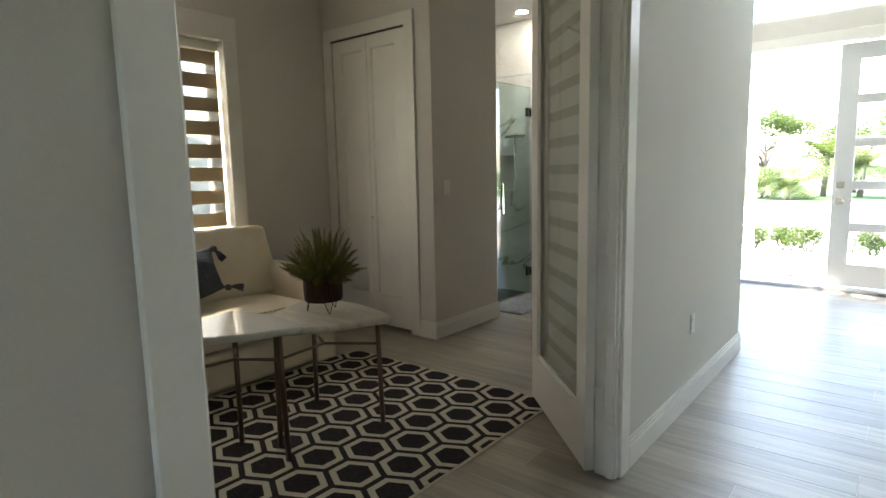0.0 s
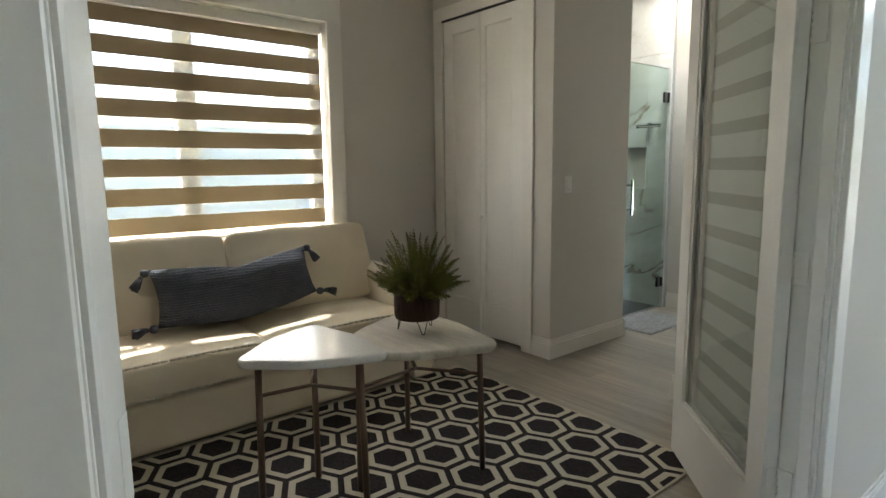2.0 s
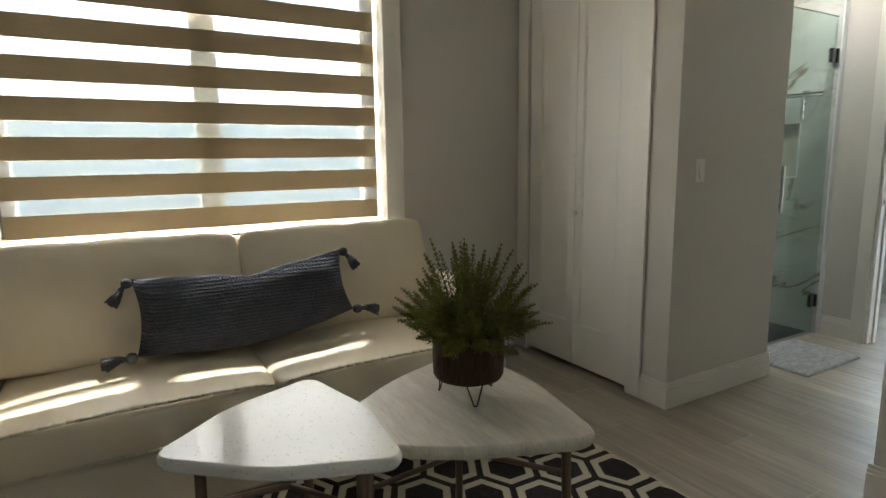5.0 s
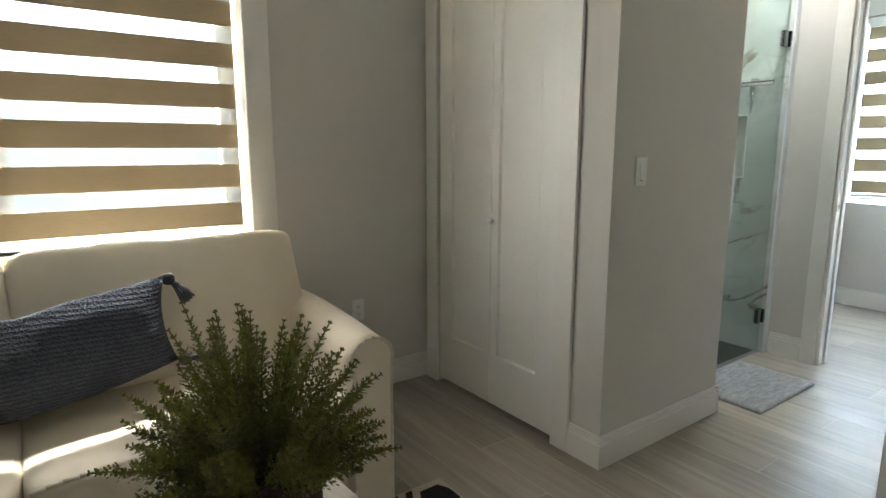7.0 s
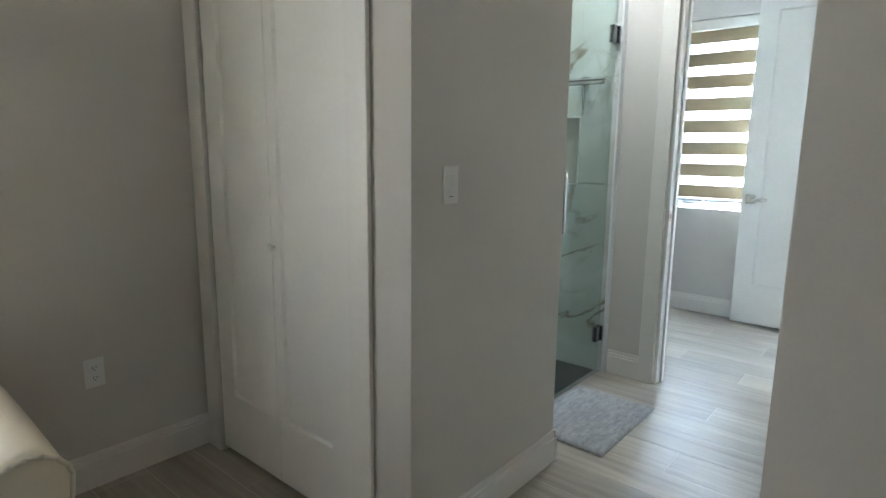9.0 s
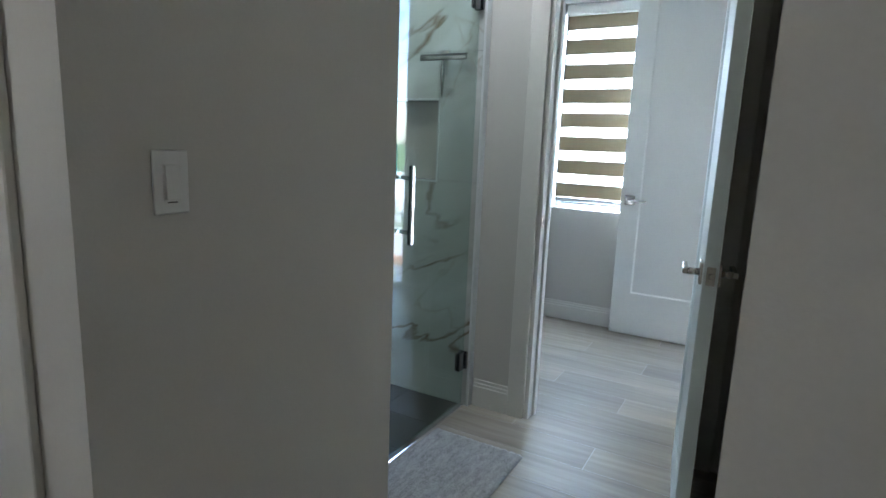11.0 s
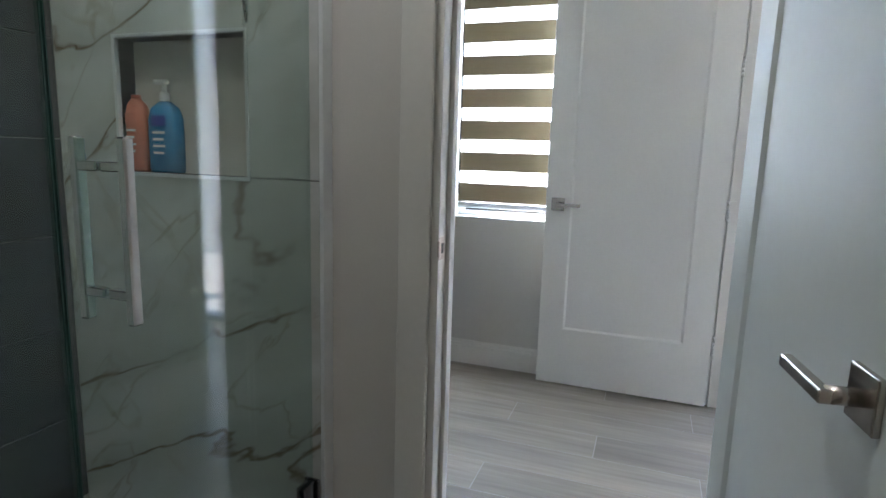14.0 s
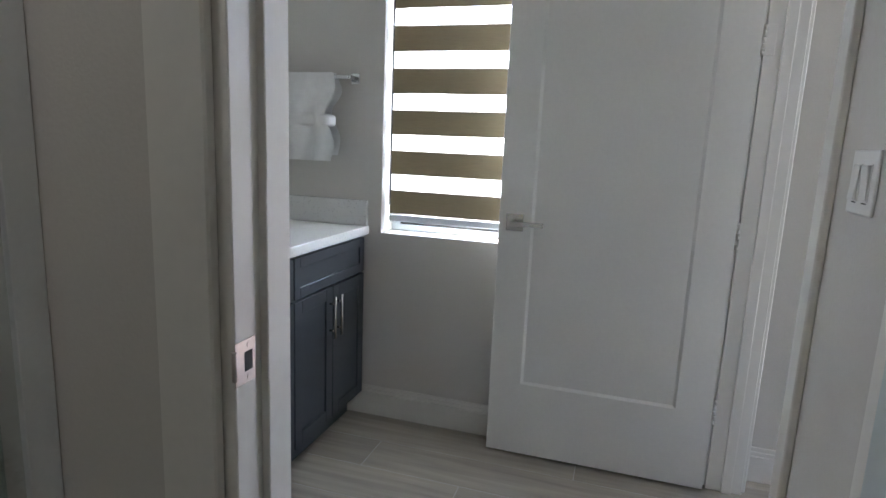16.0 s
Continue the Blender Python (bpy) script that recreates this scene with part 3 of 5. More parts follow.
def french_door():
    """The double door's north leaf, swung into the study."""
    e = thing("french_door", "white french door leaf with tall pane and pale banded shade, open", "door", pose(XE - 0.004, FD[1] - 0.022, 0.012, 0, 0, 135.6))
    w, t = 0.88, 0.042
    panel_leaf(e, w, 2.42, t, (0.115, 0.115, 0.27, 2.30), M_DOOR, M_GLASS)
    hinge_parts(e, (0.34, 1.02, 1.70, 2.28), pose(-0.003, -0.003, 0), M_TRIM)
    # banded shade hung on the far face, two layers of fabric
    for y, lap in ((-0.016, 0.0), (-0.034, 0.010)):
        z, pitch = 0.26, 0.136
        while z < 2.30:
            for z0, z1, mt, nm in ((z, z + 0.088, M_PALEBAND, "shade_band"), (z + 0.088, z + pitch, M_PALESHEER, "shade_sheer")):
                bm = bmesh.new()
                bm.faces.new([bm.verts.new(p) for p in ((0.118 + lap, y, z0), (w - 0.128 + lap, y, z0), (w - 0.128 + lap, y, z1), (0.118 + lap, y, z1))])
                ob_from(nm, bm, mt, e)
            z += pitch
    bm = bmesh.new()
    box(bm, 0.105, w - 0.105, -0.06, -0.002, 2.30, 2.37, 0.006)
    ob_from("shade_head_box", bm, M_TRIM, e)
    bm = bmesh.new()
    box(bm, 0.115, w - 0.12, -0.034, -0.014, 0.235, 0.259, 0.004)
    ob_from("shade_lower_bar", bm, M_TRIM, e)
    for z in (0.34, 1.02, 1.70, 2.28):
        bm = bmesh.new()
        box(bm, 0.004, 0.042, -0.0040, 0.0012, z - 0.05, z + 0.05, 0.0012)
        for k in (-0.032, 0.0, 0.032):
            rod(bm, (0.026, -0.0040, z + k), (0.026, -0.0052, z + k), 0.004, 8)
        bm.transform(pose(-0.003, 0.0, 0, 0, 0, -135.6))
        ob_from("hinge_plate", bm, M_TRIM, e)
    return e


french_door()


def bath_door():
    """Opens south into the passage, past square."""
    e = thing("bath_door", "glossy white single-panel bath door standing open into the passage", "door", pose(BD[1] - 0.022, YB0 - 0.004, 0.012, 0, 0, -82.6) @ pose(0, -0.042, 0))
    w, t = 0.65, 0.042
    panel_leaf(e, w, 2.42, t, (0.1, 0.1, 0.2, 2.30), M_GLOSSDOOR_SHADED)
    lever(e, w - 0.06, 0.933, t, -1)
    latch(e, w, 0.933, t)
    return e


# white paint toned grey-green: dimness and shower-glass bounce are put into the colour
M_GLOSSDOOR_SHADED = mat("gloss_door_paint_shaded", (0.62, 0.68, 0.67), 0.40, vary=0.02, scale=3, grain=50, bump=0.01, spec=0.15)
bath_door()


def side_door():
    """Bath's side door, swung back before the window wall."""
    e = thing("side_door", "white painted single-panel door standing open before the window", "door", pose(XB - 0.018, SD[1] - 0.018, 0.012, 0, 0, 180))
    w, t = 0.835, 0.036
    panel_leaf(e, w, 2.42, t, (0.125, 0.125, 0.30, 2.29), M_DOOR)
    lever(e, w - 0.062, 0.953, t, -1, sides=(1,))
    hinge_parts(e, (0.30, 0.96, 1.62, 2.25), pose(-0.012, 0.003, 0, 0, 0, 180), M_TRIM)
    return e


side_door()


def front_leaf(label, at):
    e = thing("front_door", label, "door", at, group="double front door")
    w, h, t = 0.93, 2.48, 0.045
    bm = bmesh.new()
    box(bm, 0, 0.17, 0, t, 0, h, 0.002)
    box(bm, w - 0.17, w, 0, t, 0, h, 0.002)
    box(bm, 0.17, w - 0.17, 0, t, 0, 0.235, 0.002)
    box(bm, 0.17, w - 0.17, 0, t, h - 0.16, h, 0.002)
    n = 5
    hh = (h - 0.16 - 0.235 - 0.09 * (n - 1)) / n
    for i in range(n - 1):
        z = 0.235 + (i + 1) * hh + i * 0.09
        box(bm, 0.17, w - 0.17, 0, t, z, z + 0.09, 0.002)
    ob_from("leaf", bm, M_FRONT, e)
    for i in range(n):
        z = 0.235 + i * (hh + 0.09)
        bm = bmesh.new()
        box(bm, 0.17, w - 0.17, 0.019, 0.025, z, z + hh)
        p = ob_from("pane", bm, M_GLASS, e)
        p.visible_shadow = False
    lever(e, w - 0.07, 0.90, t, -1)
    bm = bmesh.new()
    for y0, y1 in ((-0.012, 0), (t, t + 0.012)):
        box(bm, w - 0.1, w - 0.035, y0, y1, 1.03, 1.095, 0.002)
    ob_from("deadbolt", bm, M_STEEL, e, label="square satin nickel deadbolt")
    return e


M_FRONT = mat("front_door_paint", (0.75, 0.76, 0.77), 0.35, vary=0.02, scale=3, grain=60, bump=0.02)
front_leaf("white front door leaf with five glass panes, closed", pose(FR[1] - 0.005, YD + 0.11, 0.05, 0, 0, 180))
front_leaf("white front door leaf with five glass panes, open outwards", pose(FR[0] + 0.01, YD + 0.12, 0.05, 0, 0, 88))
boxes("threshold", [(FR[0], FR[1], YD - 0.01, YD + 0.2, -0.004, 0.04)], M_ALU, bevel=0.008, label="metal front door threshold", category="threshold", kind="structure")

# ---- study: sofa, pillow, tables, plant, rug ----
SOFA = (-3.88, -2.965, 0.575, 2.745)        # x back, x front, y ends


def sofa():
    xb, xf, y0, y1 = SOFA
    e = thing("sofa", "cream leather two-seat sofa with loose back cushions, before the window", "sofa", pose((xb + xf) / 2, (y0 + y1) / 2, 0))
    d, w = xf - xb, y1 - y0
    bm = bmesh.new()
    puffed(bm, (0.014, 0, 0.144), (d - 0.062, w - 0.30, 0.252), 24, 12, (0.004, 0, 0))
    ob_from("base", bm, M_FABRIC, e)
    bm = bmesh.new()
    puffed(bm, (-d / 2 + 0.09, 0, 0.42), (0.18, w - 0.06, 0.80), 8, 8)
    ob_from("back", bm, M_FABRIC, e)
    for s in (-1, 1):
        # arm: a slab that swells and rolls outwards at the top, falling towards the front
        bm = bmesh.new()
        cols, sect = 14, 22
        rings = []
        for i in range(cols + 1):
            x = -d / 2 + 0.02 + (d - 0.02) * i / cols
            u = i / cols
            top = 0.685 - 0.03 * u ** 2 + 0.012 * math.sin(u * math.pi)
            ring = []
            for k in range(sect + 1):
                a = k / sect
                if a < 0.3:
                    yy, zz = -0.075, 0.02 + (top - 0.10) * (a / 0.3)
                elif a < 0.7:
                    th = math.pi * (a - 0.3) / 0.4
                    yy, zz = -0.083 * math.cos(th), top - 0.08 + 0.08 * math.sin(th)
                else:
                    yy, zz = 0.075, 0.02 + (top - 0.10) * (1 - (a - 0.7) / 0.3)
                ring.append(bm.verts.new((x, s * (w / 2 - 0.085) + yy, zz)))
            rings.append(ring)
        for p, q in zip(rings, rings[1:]):
            for k in range(sect):
                f = bm.faces.new((p[k], p[k + 1], q[k + 1], q[k]))
                f.smooth = True
            f = bm.faces.new((p[sect], p[0], q[0], q[sect]))
        bm.faces.new(rings[0])
        bm.faces.new(rings[-1])
        ob_from("arm", bm, M_FABRIC, e)
        bm = bmesh.new()
        top = 0.655
        pts = []
        for k in range(sect + 1):
            a = k / sect
            if a < 0.3:
                yy, zz = -0.075, 0.02 + (top - 0.10) * (a / 0.3)
            elif a < 0.7:
                th = math.pi * (a - 0.3) / 0.4
                yy, zz = -0.083 * math.cos(th), top - 0.08 + 0.08 * math.sin(th)
            else:
                yy, zz = 0.075, 0.02 + (top - 0.10) * (1 - (a - 0.7) / 0.3)
            pts.append((d / 2 + 0.002, s * (w / 2 - 0.085) + yy * 1.01, zz + 0.001))
        for p, q in zip(pts, pts[1:]):
            rod(bm, p, q, 0.0055, 8)
        ob_from("piping", bm, M_PIPING, e)
    half = (w - 0.34) / 2
    for s in (-1, 1):
        bm = bmesh.new()
        puffed(bm, (0.10, s * half / 2, 0.375), (d - 0.16, half - 0.003, 0.165), 16, 18, (0.012, 0.003, 0.028), wob=0.0015)
        ob_from("seat_cushion", bm, M_FABRIC, e)
        bm = bmesh.new()
        pts = []
        for k in range(25):
            t = -1 + 2 * k / 24
            g = 1 - t * t
            pts.append((0.10 + (d - 0.16) / 2 - 0.009 + 0.012 * g, s * half / 2 + t * (half / 2 - 0.014), 0.375 + 0.0825 - 0.004 + 0.012 * g - 0.010 * abs(t) ** 6))
        for p, q in zip(pts, pts[1:]):
            rod(bm, p, q, 0.006, 8)
        ob_from("piping", bm, M_PIPING, e)
        bm = bmesh.new()
        pts = [(p[0], p[1], 0.375 - 0.074) for p in pts]
        for p, q in zip(pts, pts[1:]):
            rod(bm, p, q, 0.0045, 6)
        ob_from("piping", bm, M_PIPING, e)
        bm = bmesh.new()
        tilt = Matrix.Rotation(radians(-14), 3, "Y")
        puffed(bm, (-d / 2 + 0.265, s * (half / 2 + 0.03), 0.70), (0.20, half + 0.058, 0.51), 13, 20, (0.045, 0.002, 0.010), m=tilt, wob=0.012)
        ob_from("back_cushion", bm, M_FABRIC, e)
    return e


sofa()


def pillow():
    e = thing("lumbar_pillow", "long navy knitted lumbar pillow with corner tassels, on the sofa", "pillow", pose(-3.365, 1.655, 0.617, 0, 0, 0))
    L, H = 0.90, 0.31
    bm = bmesh.new()
    cols, rows = 40, 14
    lean = Matrix.Rotation(radians(-28), 3, "Y")

    def place(u, v, side):
        edge = (1 - abs(u) ** 8) * (1 - abs(v) ** 4)
        pinch = 1 - 0.06 * (1 - v * v) * abs(u) ** 5
        th = 0.080 * max(0.0, edge) ** 0.6
        y = u * L / 2 * pinch
        z = v * H / 2 * (1 - 0.03 * u) * (1 + (0.13 if v < 0 else -0.03) * (1 - u * u))
        bend = 0.07 * max(0, u + 0.1) ** 1.4 - 0.02 * math.exp(-((u - 0.05) * 5) ** 2) * (v > 0) * v
        p = lean @ Vector((side * th + 0.004 * noise.noise(Vector((u * 5, v * 3, side))), y, z))
        return p + Vector((0, 0, bend + 0.035 * u + 0.03 * (1 - u) * (1 + u) + 0.018 * (1 - u) + 0.03 * (u * u - u)))

    for side in (1, -1):
        grid = [[bm.verts.new(place(-1 + 2 * i / cols, -1 + 2 * j / rows, side)) for j in range(rows + 1)] for i in range(cols + 1)]
        for i in range(cols):
            for j in range(rows):
                f = bm.faces.new((grid[i][j], grid[i + 1][j], grid[i + 1][j + 1], grid[i][j + 1]))
                f.smooth = True
    bmesh.ops.remove_doubles(bm, verts=bm.verts[:], dist=0.002)
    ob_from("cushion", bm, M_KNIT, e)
    rnd = random.Random(4)
    for u, v in ((-1, -1), (-1, 1), (1, -1), (1, 1)):
        c = place(u, v, 1)
        out = Vector((0.10, u * (1.0 if v < 0 else 0.55), -0.10 if v < 0 else -0.75)).normalized()
        bm = bmesh.new()
        puffed(bm, c + out * 0.02, (0.042, 0.042, 0.042), 2.4, 4)
        for _ in range(120):
            dv = (out + Vector([rnd.uniform(-0.26, 0.26) for _ in range(3)])).normalized()
            b = c + out * 0.03 + dv * rnd.uniform(0.065, 0.098)
            mid = c + out * 0.03 + dv * 0.035 + Vector((0, 0, 0.006))
            rod(bm, c + out * 0.025, mid, 0.0042, 5)
            rod(bm, mid, b, 0.0044, 5, 0.003)
        ob_from("tassel", bm, M_NAVY, e)


def knit():
    m = mat("knit_wool", (0.125, 0.137, 0.170), 0.95, vary=0.2, scale=14, grain=300, bump=0.0, spec=0.15)
    n, l = m.node_tree.nodes, m.node_tree.links
    tc = n.new("ShaderNodeTexCoord")
    w = n.new("ShaderNodeTexWave")
    w.wave_type, w.bands_direction = "BANDS", "Z"
    w.inputs["Scale"].default_value, w.inputs["Distortion"].default_value, w.inputs["Detail Scale"].default_value = 24, 4.0, 4
    l.new(tc.outputs["Object"], w.inputs["Vector"])
    bp = n.new("ShaderNodeBump")
    bp.inputs["Strength"].default_value, bp.inputs["Distance"].default_value = 1.0, 0.012
    l.new(w.outputs["Fac"], bp.inputs["Height"])
    b = n["Principled BSDF"]
    l.new(bp.outputs[0], b.inputs["Normal"])
    # shade between the ribs is put into the colour: grooves darker, crests lighter
    groove_shade, sc = n.new("ShaderNodeMapRange"), n.new("ShaderNodeVectorMath")
    groove_shade.inputs["To Min"].default_value, groove_shade.inputs["To Max"].default_value = 0.72, 1.12
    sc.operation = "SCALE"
    l.new(w.outputs["Fac"], groove_shade.inputs["Value"])
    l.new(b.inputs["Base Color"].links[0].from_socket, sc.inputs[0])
    l.new(groove_shade.outputs[0], sc.inputs["Scale"])
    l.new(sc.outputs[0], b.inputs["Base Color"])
    return m


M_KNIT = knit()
pillow()


def rounded_triangle(corners, cut=0.5, bow=0.03, rounds=4):
    """Outline of a triangle with soft corners and slightly bowed sides."""
    c = [Vector(p) for p in corners]
    mid = sum(c, Vector((0, 0))) / 3
    pts = []
    for i in range(3):
        p, a, b = c[i], c[i - 1], c[(i + 1) % 3]
        m = (p + b) / 2
        pts += [p + (a - p) * cut * 0.5, p + (mid - p) * 0.10, p + (b - p) * cut * 0.5, m + (m - mid).normalized() * bow]
    for _ in range(rounds):
        pts = [q for u, v in zip(pts, pts[1:] + pts[:1]) for q in (u * 0.75 + v * 0.25, u * 0.25 + v * 0.75)]
    return pts


def side_table(label, corners, feet, top, thick, mt, under):
    cx, cy = sum(p[0] for p in corners) / 3, sum(p[1] for p in corners) / 3
    e = thing("side_table", label, "table", pose(cx, cy, 0.008), group="nested tables")
    out = rounded_triangle([(p[0] - cx, p[1] - cy) for p in corners])
    bm = bmesh.new()
    rings = []
    for z, k in ((top - thick, 0.965), (top - thick + 0.004, 0.98), (top - thick * 0.55, 1.0), (top - thick * 0.25, 1.0), (top - 0.004, 0.99), (top, 0.975)):
        rings.append([bm.verts.new((p.x * k, p.y * k, z - 0.008)) for p in out])
    for a, b in zip(rings, rings[1:]):
        for i in range(len(out)):
            f = bm.faces.new((a[i], a[(i + 1) % len(out)], b[(i + 1) % len(out)], b[i]))
            f.smooth = True
    bm.faces.new(rings[-1])
    bm.faces.new(rings[0][::-1])
    ob_from("top", bm, mt, e)
    hub = Vector((sum(p[0] for p in feet) / 3 - cx, sum(p[1] for p in feet) / 3 - cy, under))
    for p in feet:
        bm = bmesh.new()
        foot, head = Vector((p[0] - cx, p[1] - cy, 0)), Vector((p[0] - cx, p[1] - cy, top - thick - 0.008))
        foot += (foot - Vector((hub.x, hub.y, 0))).normalized() * 0.012
        rod(bm, foot, head, 0.013, 14)
        ob_from("leg", bm, M_BRONZE, e)
        bm = bmesh.new()
        knee = Vector((head.x, head.y, under))
        rod(bm, knee, hub, 0.0075, 10)
        ob_from("stretcher", bm, M_BRONZE, e)
    return e


def terrazzo():
    m = mat("white_terrazzo", (0.74, 0.73, 0.70), 0.14, vary=0.03, scale=5, grain=90, bump=0.0)
    n, l = m.node_tree.nodes, m.node_tree.links
    b = n["Principled BSDF"]
    geo = n.new("ShaderNodeNewGeometry")
    vo = n.new("ShaderNodeTexVoronoi")
    vo.inputs["Scale"].default_value = 70
    l.new(geo.outputs["Position"], vo.inputs["Vector"])
    lt = n.new("ShaderNodeMapRange")
    lt.inputs["From Min"].default_value, lt.inputs["From Max"].default_value = 0.12, 0.22
    lt.inputs["To Min"].default_value, lt.inputs["To Max"].default_value = 0.72, 1.0
    l.new(vo.outputs["Distance"], lt.inputs["Value"])
    sc = n.new("ShaderNodeVectorMath")
    sc.operation = "SCALE"
    l.new(b.inputs["Base Color"].links[0].from_socket, sc.inputs[0])
    l.new(lt.outputs[0], sc.inputs["Scale"])
    l.new(sc.outputs[0], b.inputs["Base Color"])
    return m


def pale_oak():
    m = mat("pale_oak", (0.58, 0.535, 0.455), 0.40, vary=0.24, scale=2.4, grain=16, bump=0.12, stretch=(1.0, 11, 4))
    return m


M_TERRAZZO, M_OAK = terrazzo(), pale_oak()
side_table("white speckled stone top side table on bronze legs", [(-2.43, 1.643), (-1.806, 1.683), (-2.134, 1.145)], [(-2.298, 1.574), (-1.968, 1.603), (-2.176, 1.291)], 0.668, 0.034, M_TERRAZZO, 0.49)
side_table("pale oak top side table on bronze legs", [(-2.524, 2.231), (-1.711, 2.17), (-2.118, 1.476)], [(-2.410, 2.135), (-1.905, 2.160), (-2.108, 1.680)], 0.622, 0.036, M_OAK, 0.44)


def potted_plant():
    e = thing("potted_plant", "green artificial fern in a dark wooden pot on wire legs", "plant", pose(-2.135, 2.00, 0.623))
    bm = bmesh.new()
    rings = []
    for z, r in ((0.063, 0.078), (0.061, 0.094), (0.071, 0.099), (0.121, 0.101), (0.188, 0.099), (0.195, 0.096), (0.195, 0.086), (0.166, 0.083)):
        rings.append([bm.verts.new(((r + 0.0022 * noise.noise(Vector((k * 0.9, 3.0, z * 6)))) * math.cos(a), (r + 0.0022 * noise.noise(Vector((k * 0.9, 3.0, z * 6)))) * math.sin(a), z)) for k, a in ((k, 2 * math.pi * k / 36) for k in range(36))])
    for a, b in zip(rings, rings[1:]):
        for i in range(36):
            f = bm.faces.new((a[i], a[(i + 1) % 36], b[(i + 1) % 36], b[i]))
            f.smooth = True
    bm.faces.new(rings[0][::-1])
    bm.faces.new(rings[-1])
    ob_from("pot", bm, M_BARK, e, label="dark brown bark-grained wooden pot")
    for k in range(3):
        bm = bmesh.new()
        a = 2 * math.pi * k / 3 - 0.35
        c, t = Vector((math.cos(a), math.sin(a), 0)), Vector((-math.sin(a), math.cos(a), 0))
        tip = c * 0.088 + Vector((0, 0, 0.003))
        for q in (-1, 1):
            rod(bm, c * 0.075 + t * q * 0.025 + Vector((0, 0, 0.066)), tip + t * q * 0.004, 0.0022, 6)
        rod(bm, tip - t * 0.005, tip + t * 0.005, 0.0024, 6)
        ob_from("wire_leg", bm, M_BLACKWIRE, e, label="black hairpin wire leg")
    rnd = random.Random(11)
    bm = bmesh.new()
    for k in range(120):
        a, r = rnd.uniform(0, 6.28), 0.08 * rnd.random() ** 0.5
        puffed(bm, (r * math.cos(a), r * math.sin(a), 0.169 + rnd.uniform(0, 0.008)), (rnd.uniform(0.008, 0.02), rnd.uniform(0.006, 0.014), 0.008), 3, 1)
    ob_from("bark_chips", bm, M_BARK, e, kind="stuff")
    stems, leaves = bmesh.new(), bmesh.new()
    for i in range(100):
        # plumes: upright and long at the heart, short and spread at the rim
        ang = 2.39996 * i + rnd.uniform(-0.4, 0.4)
        out = (i / 100) ** 0.6
        L = (0.316 - 0.150 * out) * rnd.uniform(0.74, 1.06)
        base = Vector((0.058 * out * math.cos(ang), 0.058 * out * math.sin(ang), 0.166))
        rise = radians(88 - 76 * out ** 1.25 + rnd.uniform(-10, 8))
        droop = radians(rnd.uniform(-14, 26)) * out
        pts, p, n = [], base.copy(), 18
        for k in range(n + 1):
            r = rise + radians(8) * math.sin(k / n * math.pi) - droop * (k / n) ** 2
            pts.append(p.copy())
            p = p + Vector((math.cos(ang) * math.cos(r), math.sin(ang) * math.cos(r), math.sin(r))) * (L / n)
        for a, b in zip(pts[::2], pts[2::2]):
            rod(stems, a, b, 0.0012, 4)
        turn = rnd.uniform(0, 6.28)
        for k in range(3, n + 1):
            # sprigs lean forward along the stem and shorten to the tip; scale leaves sit along them
            ax = (pts[k] - pts[k - 1]).normalized()
            u = k / n
            sz = 0.038 * min(1.0, 1.5 * (1.05 - u)) * min(1.0, u * 2.6)
            for q in range(4):
                side = ax.orthogonal().normalized()
                side.rotate(Matrix.Rotation(turn + 1.57 * q + 0.78 * (k % 2) + rnd.uniform(-0.3, 0.3), 3, ax))
                d = (side + ax * rnd.uniform(0.9, 1.3)).normalized()
                ln = sz * rnd.uniform(0.7, 1.15)
                b = ax.cross(d).normalized()
                for m in range(5):
                    o = pts[k] + d * ln * (0.12 + 0.2 * m)
                    f = (d + b * (0.75 if m % 2 else -0.75)).normalized() if m < 4 else d
                    wd = f.cross(ax).normalized() * 0.0024
                    g = 0.0035 + 0.0055 * min(1.0, 2.0 * (1.05 - u))
                    leaves.faces.new([leaves.verts.new(x) for x in (o, o + f * g * 0.5 + wd, o + f * g, o + f * g * 0.5 - wd)])
    ob_from("stems", stems, M_FERN, e, kind="stuff")
    ob_from("fern_leaves", leaves, M_FERN, e, kind="stuff")


def leafy(name, color, rough=0.55, vary=0.35, scale=25):
    m = mat(name, color, rough, vary=vary, scale=scale, grain=90, bump=0)
    b = m.node_tree.nodes["Principled BSDF"]
    n, l = m.node_tree.nodes, m.node_tree.links
    tl, mx = n.new("ShaderNodeBsdfTranslucent"), n.new("ShaderNodeMixShader")
    l.new(b.inputs["Base Color"].links[0].from_socket, tl.inputs["Color"])
    mx.inputs["Fac"].default_value = 0.4
    l.new(b.outputs[0], mx.inputs[1])
    l.new(tl.outputs[0], mx.inputs[2])
    l.new(mx.outputs[0], n["Material Output"].inputs["Surface"])
    return m


M_FERN = leafy("fern_green", (0.135, 0.135, 0.018), vary=0.6, scale=14)
M_BARK = mat("bark_wood", (0.052, 0.028, 0.018), 0.75, vary=0.75, scale=14, grain=60, bump=0.8, spec=0.2, stretch=(3, 3, 0.35))
potted_plant()


